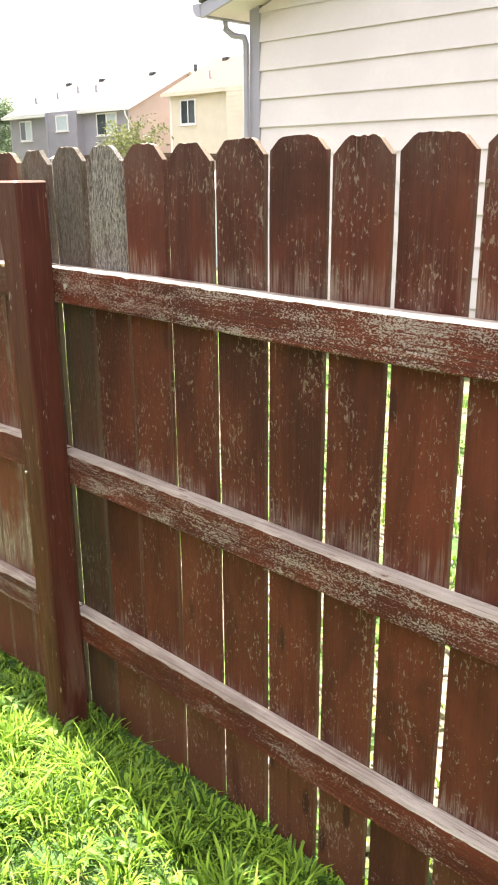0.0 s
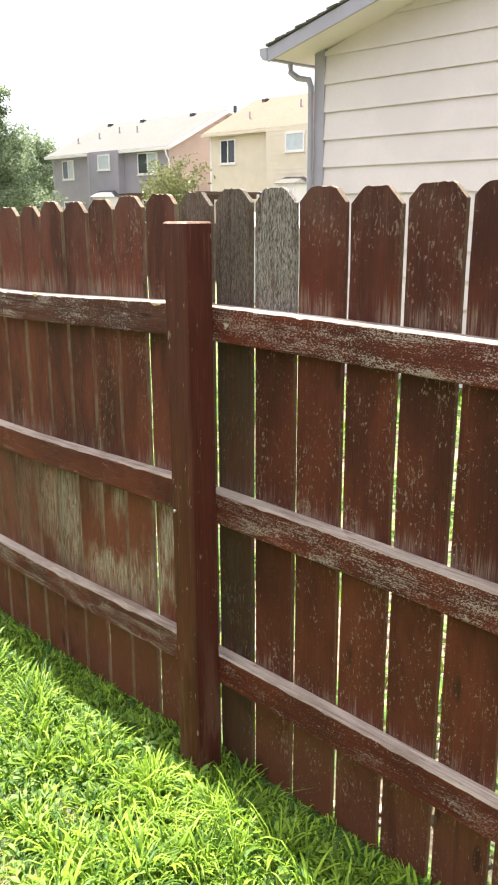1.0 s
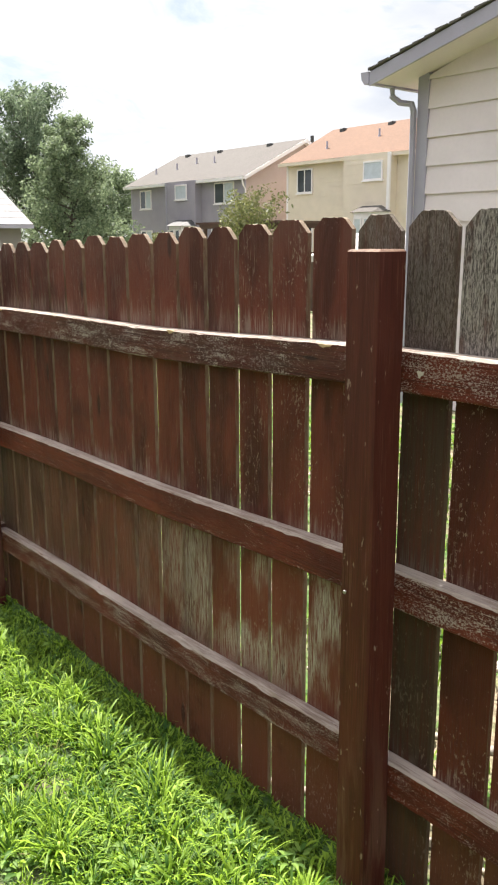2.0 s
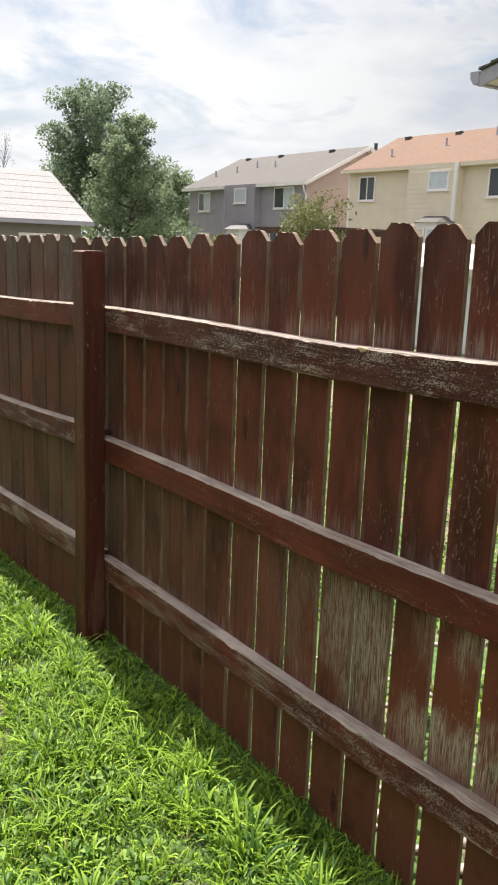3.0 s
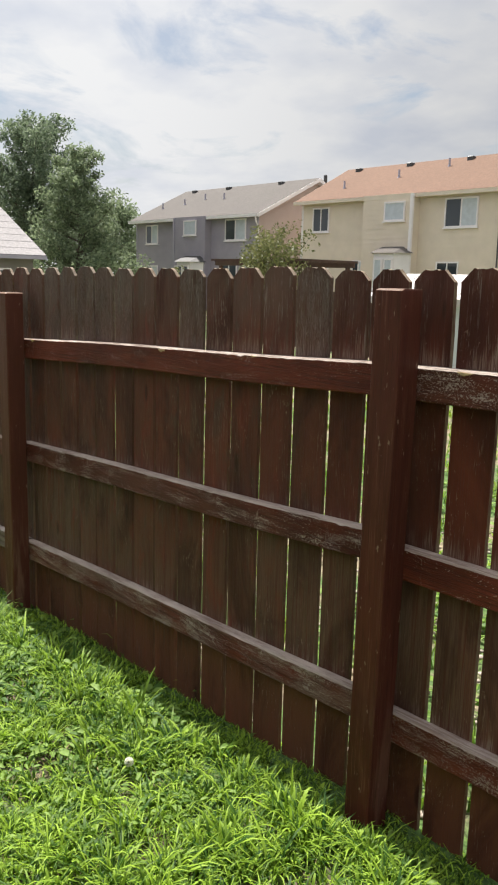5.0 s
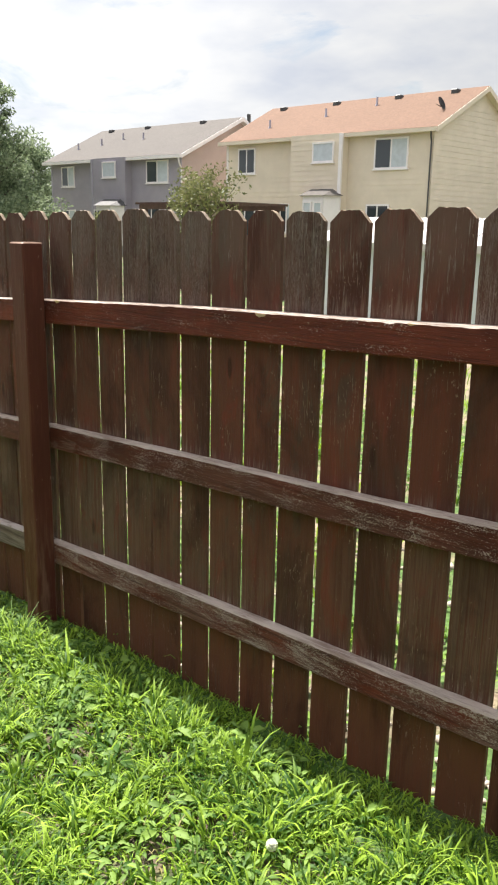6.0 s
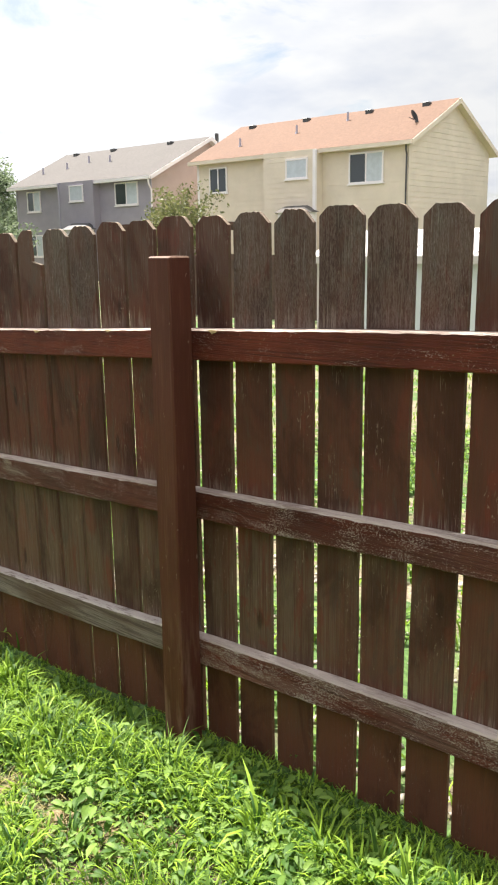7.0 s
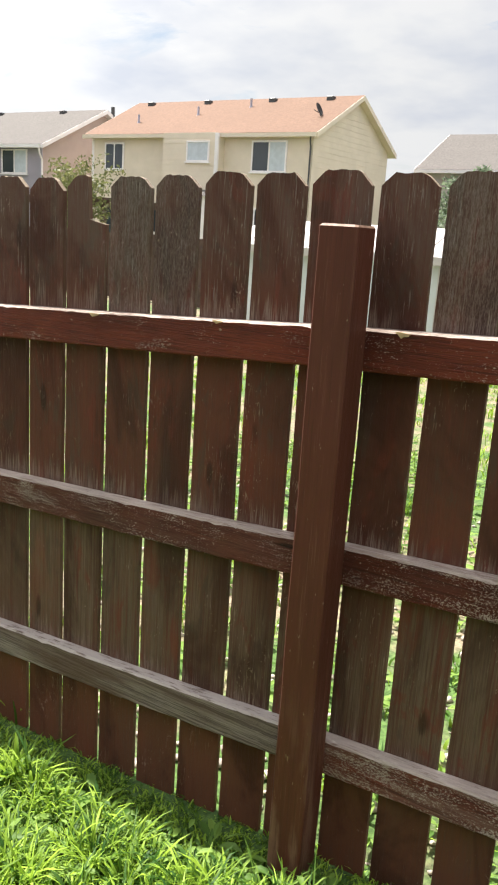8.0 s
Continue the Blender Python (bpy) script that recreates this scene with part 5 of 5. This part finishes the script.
# ---------------------------------------------------------------- grass and weeds
def blades(name, n, xr, yr, height, width, seed, material, keep=None, label="", bend=0.55, skew=1.0):
    """Curved grass blades, each a thin strip that droops to its tip."""
    rnd = np.random.RandomState(seed)
    x = xr[0] + (xr[1] - xr[0]) * rnd.rand(n) ** skew
    y = yr[0] + (yr[1] - yr[0]) * rnd.rand(n)
    # tufts
    x += 0.02 * rnd.normal(size=n)
    y += 0.02 * rnd.normal(size=n)
    if keep is not None:
        ok = rnd.rand(n) < keep(x, y)
        x, y = x[ok], y[ok]
        n = len(x)
    hgt = height(x, y) * (0.55 + 0.75 * rnd.rand(n))
    wid = width * (0.6 + 0.8 * rnd.rand(n))
    az = rnd.rand(n) * 2 * np.pi
    lean = bend * (0.35 + 1.0 * rnd.rand(n)) * hgt
    dx, dy = np.cos(az), np.sin(az)
    face = az + np.pi / 2 + rnd.normal(size=n) * 0.5
    sx, sy = np.cos(face), np.sin(face)
    z = ground_z(x, y) - 0.008
    rows = []
    for f, w in ((0.0, 0.8), (0.4, 1.0), (0.75, 0.75)):
        cx, cy = x + dx * lean * f ** 1.9, y + dy * lean * f ** 1.9
        cz = z + hgt * (f - 0.22 * f ** 3)
        rows.append(np.stack([cx - sx * wid * w / 2, cy - sy * wid * w / 2, cz], -1))
        rows.append(np.stack([cx + sx * wid * w / 2, cy + sy * wid * w / 2, cz], -1))
    rows.append(np.stack([x + dx * lean * 1.05, y + dy * lean * 1.05, z + hgt * 0.76], -1))
    verts = np.stack(rows, 1).reshape(-1, 3)
    q = np.arange(n)[:, None] * 7
    faces = np.concatenate([q + [0, 1, 3], q + [0, 3, 2], q + [2, 3, 5], q + [2, 5, 4], q + [4, 5, 6]])
    ob = triangles(name, verts, faces, material)
    return tagged(ob, label, "grass", kind="stuff")


def lumps(x, y, s=1.0, p=0.0):
    return 0.5 + 0.25 * np.sin(3.1 * s * x + 1.3 * np.sin(2.3 * s * y + p) + p) + 0.25 * np.sin(4.7 * s * y + 1.7 * np.sin(1.9 * s * x - p) + 2 * p)


def tufts(name, count, per, xr, yr, height, width, seed, material, keep, label, spread=0.022, bend=0.7):
    """Grass in tufts: broad blades that rise from a crown and arch outwards."""
    rnd = np.random.RandomState(seed)
    cx = xr[0] + (xr[1] - xr[0]) * rnd.rand(count)
    cy = yr[0] + (yr[1] - yr[0]) * rnd.rand(count)
    ok = rnd.rand(count) < keep(cx, cy)
    cx, cy = cx[ok], cy[ok]
    size = np.repeat(height(cx, cy) * (0.6 + 0.75 * rnd.rand(len(cx))), per)
    wide = np.repeat(width * (0.55 + 0.95 * rnd.rand(len(cx)) ** 1.5), per)
    cx, cy = np.repeat(cx, per), np.repeat(cy, per)
    n = len(cx)
    az = rnd.rand(n) * 2 * np.pi
    off = spread * np.sqrt(rnd.rand(n))
    out = az + rnd.normal(size=n) * 0.6
    x, y = cx + off * np.cos(az), cy + off * np.sin(az)
    hgt = size * (0.55 + 0.6 * rnd.rand(n))
    wid = wide * (0.7 + 0.6 * rnd.rand(n))
    lean = bend * hgt * (0.25 + 1.1 * rnd.rand(n))
    dx, dy = np.cos(out), np.sin(out)
    twist = out + np.pi / 2 + rnd.normal(size=n) * 0.35
    sx, sy = np.cos(twist), np.sin(twist)
    droop = 0.10 + 0.55 * rnd.rand(n)
    z = ground_z(x, y) - 0.008
    rows = []
    for f, w in ((0.0, 0.55), (0.45, 1.0), (0.8, 0.7)):
        px, py = x + dx * lean * f ** 1.6, y + dy * lean * f ** 1.6
        pz = z + hgt * (f - droop * f ** 3)
        rows.append(np.stack([px - sx * wid * w / 2, py - sy * wid * w / 2, pz], -1))
        rows.append(np.stack([px + sx * wid * w / 2, py + sy * wid * w / 2, pz], -1))
    rows.append(np.stack([x + dx * lean * 1.08, y + dy * lean * 1.08, z + hgt * (1 - droop * 1.1)], -1))
    verts = np.stack(rows, 1).reshape(-1, 3)
    q = np.arange(n)[:, None] * 7
    faces = np.concatenate([q + [0, 1, 3], q + [0, 3, 2], q + [2, 3, 5], q + [2, 5, 4], q + [4, 5, 6]])
    return tagged(triangles(name, verts, faces, material), label, "grass", kind="stuff")


def shade_strip(x, y):
    """1 in the open, lower in the poor strip right under the fence, which fades out up the slope."""
    return 1 - (1 - step(0.10, 0.20, -np.asarray(y, float))) * np.interp(x, [-9.0, -2.6, -0.6, 0.4], [0.70, 0.70, 0.58, 0.25])


def clumps(x, y):
    """Hand-sized tussocks and the hollows between them."""
    a = np.sin(27 * x + 2.2 * np.sin(19 * y)) * np.sin(25 * y + 2.0 * np.sin(17 * x + 1.0))
    b = np.sin(11 * x + 1.9 * np.sin(8 * y + 2.0)) * np.sin(12 * y + 1.7 * np.sin(9 * x))
    return np.clip(0.5 + 0.32 * a + 0.34 * b, 0, 1)


def lawn_height(x, y):
    tall = 0.060 + 0.055 * lumps(x, y, 2.1, 0.5) + 0.030 * np.exp(-((y + 0.24) / 0.14) ** 2)
    return tall * (0.62 + 0.62 * clumps(x, y)) * (1 - 0.6 * bare(x, y)) * shade_strip(x, y)



tufts("lawn_grass", 9000, 26, (-9.0, 2.2), (-1.65, 0.0), lawn_height, 0.0068, 5, M_GRASS,
      lambda x, y: np.clip(0.30 + 0.5 * lumps(x, y, 3.3, 1.0) + 0.55 * clumps(x, y), 0, 1) * (1 - 0.78 * bare(x, y)) * (0.5 + 0.5 * shade_strip(x, y)), "lush sunlit lawn grass along the fence foot", 0.03)
blades("fine_lawn_grass", 75000, (-9.0, 2.2), (-1.65, 0.07), lambda x, y: 0.6 * lawn_height(x, y), 0.0045, 55, M_GRASS,
       lambda x, y: (1 - 0.7 * bare(x, y)) * (0.6 + 0.4 * clumps(x, y)), "short fine grass between the tufts", 0.8)
blades("shade_grass", 38000, (-9.0, 2.2), (-0.17, 0.06), lambda x, y: 0.026 + 0.030 * clumps(x, y), 0.0055, 56, M_GRASS,
       None, "short dark grass in the shade of the fence", 0.7)
tufts("tall_grass", 560, 14, (-9.0, 2.2), (-0.34, 0.0), lambda x, y: (0.074 + 0.045 * lumps(x, y, 2.3, 2.0)) * shade_strip(x, y), 0.0092, 6, M_GRASS,
      lambda x, y: np.clip(lumps(x, y, 2.7, 3.0) * 1.3 - 0.2, 0, 1) * shade_strip(x, y) ** 1.5, "long arching grass tufts by the fence", 0.03, 0.8)
blades("dry_grass", 52000, (-9.0, 2.2), (-1.65, -0.2), lambda x, y: 0.03 + 0.03 * lumps(x, y), 0.004, 7, M_DRY,
       lambda x, y: np.clip(0.05 + 1.6 * bare(x, y), 0, 1), "straw-coloured dry grass in thin spots", 1.1)
blades("outer_lawn_grass", 30000, (-16.0, 6.0), (-6.0, -1.6), lambda x, y: 0.05 + 0.05 * lumps(x, y), 0.011, 8, M_GRASS, None, "lawn grass away from the fence")
blades("neighbour_grass", 110000, (-16.0, 3.0), (0.07, 11.0), lambda x, y: 0.05 + 0.10 * lumps(x, y, 1.1, 4.0), 0.010, 9, M_GRASS,
       lambda x, y: np.clip(1.4 * lumps(x, y, 1.6, 0.3) - 0.40, 0.03, 1), "patchy green grass in the next yard")


def weeds(name, n, xr, yr, seed, size, label, keep):
    """Low broad-leaved weeds: rosettes of ovate leaves."""
    rnd = np.random.RandomState(seed)
    x = xr[0] + (xr[1] - xr[0]) * rnd.rand(n)
    y = yr[0] + (yr[1] - yr[0]) * rnd.rand(n)
    ok = rnd.rand(n) < keep(x, y)
    x, y = x[ok], y[ok]
    k = 9
    x, y = np.repeat(x, k), np.repeat(y, k)
    n = len(x)
    az = rnd.rand(n) * 2 * np.pi
    s = size * (0.5 + 0.8 * rnd.rand(n))
    up = 0.25 + 0.75 * rnd.rand(n)
    dx, dy = np.cos(az), np.sin(az)
    stem = s * (0.4 + 0.9 * rnd.rand(n))
    bz = ground_z(x, y) + 0.015 + stem * up * 1.1
    bx, by = x + dx * stem * 0.7, y + dy * stem * 0.7
    tilt = rnd.normal(size=n) * 0.35
    rows = []
    for f, w, lift in ((0.0, 0.04, 0.0), (0.5, 0.27, 0.2), (1.0, 0.26, 0.28), (1.5, 0.02, 0.12)):
        for sgn in (-1, 1):
            rows.append(np.stack([bx + dx * s * f - sgn * dy * s * w, by + dy * s * f + sgn * dx * s * w, bz + s * lift * up + sgn * tilt * s * w + 0.06 * s * (w > 0.2)], -1))
        rows.append(np.stack([bx + dx * s * f, by + dy * s * f, bz + s * (lift * up - 0.05)], -1))
    verts = np.stack(rows, 1).reshape(-1, 3)
    q = np.arange(n)[:, None] * 12
    faces = []
    for r in range(3):
        a = 3 * r
        faces += [q + [a, a + 2, a + 5], q + [a, a + 5, a + 3], q + [a + 2, a + 1, a + 4], q + [a + 2, a + 4, a + 5]]
    ob = triangles(name, verts, np.concatenate(faces), M_WEED, True)
    return tagged(ob, label, "weeds", kind="stuff")


weeds("lawn_weeds", 4200, (-9.0, 2.2), (-1.6, -0.08), 41, 0.021, "broad-leaved weeds among the lawn grass",
      lambda x, y: np.clip(1.5 * lumps(x, y, 1.4, 2.2) - 0.35, 0.05, 1) * (1 - 0.6 * bare(x, y)))
weeds("large_weeds", 170, (-9.0, -3.2), (-0.75, -0.06), 43, 0.036, "larger dandelion-like weeds near the fence",
      lambda x, y: np.clip(1.5 * lumps(x, y, 1.2, 0.9) - 0.4, 0.05, 1))
weeds("leafy_weeds", 420, (-5.0, -3.3), (-0.62, -0.08), 47, 0.027, "leafy low weeds beside the third post",
      lambda x, y: np.clip(1.5 * lumps(x, y, 1.9, 1.4) - 0.25, 0.1, 1) * (1 - bare(x, y)))
weeds("clover_weeds", 900, (-7.0, -4.6), (-0.75, -0.12), 49, 0.019, "small-leaved weeds below the greyed rail",
      lambda x, y: np.clip(1.6 * lumps(x, y, 2.3, 2.9) - 0.2, 0.1, 1) * (1 - bare(x, y)))
weeds("neighbour_weeds", 6000, (-12.0, 2.5), (0.12, 5.0), 44, 0.04, "leafy weeds behind the fence",
      lambda x, y: np.clip(1.4 * lumps(x, y, 1.5, 5.0) - 0.3, 0.05, 1))


def pebbles(n, seed):
    rnd = np.random.RandomState(seed)
    x, y = -10 + 12.5 * rnd.rand(n), 0.1 + 3.2 * rnd.rand(n) ** 1.5
    base = np.array([[1, 0, 0], [-1, 0, 0], [0, 1, 0], [0, -1, 0], [0, 0, 1], [0, 0, -1]], float)
    tri = np.array([[0, 2, 4], [2, 1, 4], [1, 3, 4], [3, 0, 4], [2, 0, 5], [1, 2, 5], [3, 1, 5], [0, 3, 5]])
    s = (0.012 + 0.022 * rnd.rand(n) ** 2)[:, None, None] * (0.6 + 0.7 * rnd.rand(n, 1, 3)) * np.array([1, 1, 0.6])
    verts = base[None] * s + np.stack([x, y, ground_z(x, y) + 0.004], -1)[:, None]
    faces = (tri[None] + 6 * np.arange(n)[:, None, None]).reshape(-1, 3)
    ob = triangles("pebbles", verts.reshape(-1, 3), faces, M_STONE, True)
    tagged(ob, "tan pebbles and dirt clods behind the fence", "pebbles", kind="stuff")


pebbles(4200, 61)


def dandelion(x, y, height, seed):
    """A dandelion gone to seed: a hollow stalk and a pale round head of fine rays."""
    z = float(ground_z(x, y))
    h = thing("dandelion", "dandelion seed head standing in the lawn", "flower", (x, y, z))
    bm = bmesh.new()
    tube(bm, [(x, y, z - 0.01), (x + 0.006, y, z + height * 0.6), (x + 0.012, y - 0.004, z + height)], [0.0022, 0.0019, 0.0016], 6)
    under(part("stalk", bm, M_GRASS), h)
    rnd = np.random.RandomState(seed)
    n = 220
    d = rnd.normal(size=(n, 3))
    d /= np.linalg.norm(d, axis=1)[:, None]
    c = np.array([x + 0.012, y - 0.004, z + height])
    a = np.cross(d, rnd.normal(size=(n, 3)))
    a /= np.linalg.norm(a, axis=1)[:, None]
    tip = c + d * 0.016
    verts = np.stack([c + d * 0.003, tip - a * 0.0035, tip + a * 0.0035], 1).reshape(-1, 3)
    under(triangles("seed_head", verts, np.arange(3 * n).reshape(-1, 3), M_SEED), h)


dandelion(-3.09, -0.50, 0.075, 70)


def nail(x, y, z):
    """A galvanised nail head standing a little proud."""
    bm = bmesh.new()
    tube(bm, [(x, y, z), (x, y - 0.006, z)], [0.0018, 0.0018], 8)
    tube(bm, [(x, y - 0.006, z), (x, y - 0.0085, z)], [0.0048, 0.0042], 10)
    under(part("nail", bm, M_NAIL, None, "bright nail head"), fence)


nail(-0.034, -0.093, 0.820)


def splinter(x, k, level, wide, tall, drop=0.004, material=None, label="raw yellow splintered patch"):
    """A shallow torn patch of raw wood at the upper edge of a rail."""
    rnd = random.Random(round(1000 * abs(x)) + level)
    up_r, up_l = RAISE.get((k, level), (0.0, 0.0))
    f = (POSTS[k] - x) / 2.44
    z = RAILS[level] + line_z(x) + up_r + (up_l - up_r) * f - drop
    ring = [(-0.5, 0.0), (-0.2, 0.06), (0.15, 0.02), (0.5, -0.05), (0.34, -0.55), (0.08, -0.7), (-0.1, -1.0), (-0.32, -0.5)]
    bm = bmesh.new()
    prism(bm, [(x + wide * (u + rnd.uniform(-0.06, 0.06)), -0.0022, z + tall * (v + rnd.uniform(-0.08, 0.0))) for u, v in ring], (0, 0.006, 0))
    under(part("splinter", bm, material or M_RAW, None, label), fence)


for x, k, wide, tall in ((-3.63, 2, 0.045, 0.012), (-3.08, 2, 0.025, 0.007), (-5.66, 3, 0.04, 0.010), (-5.24, 3, 0.03, 0.008), (-4.74, 2, 0.035, 0.013),
                         (-2.22, 1, 0.05, 0.010), (-0.91, 1, 0.04, 0.012), (-0.22, 1, 0.05, 0.009)):
    splinter(x, k, 0, wide, tall)
splinter(0.089, 0, 0, 0.020, 0.016, 0.042, M_BLEACHED, "bleached chip in the stain")
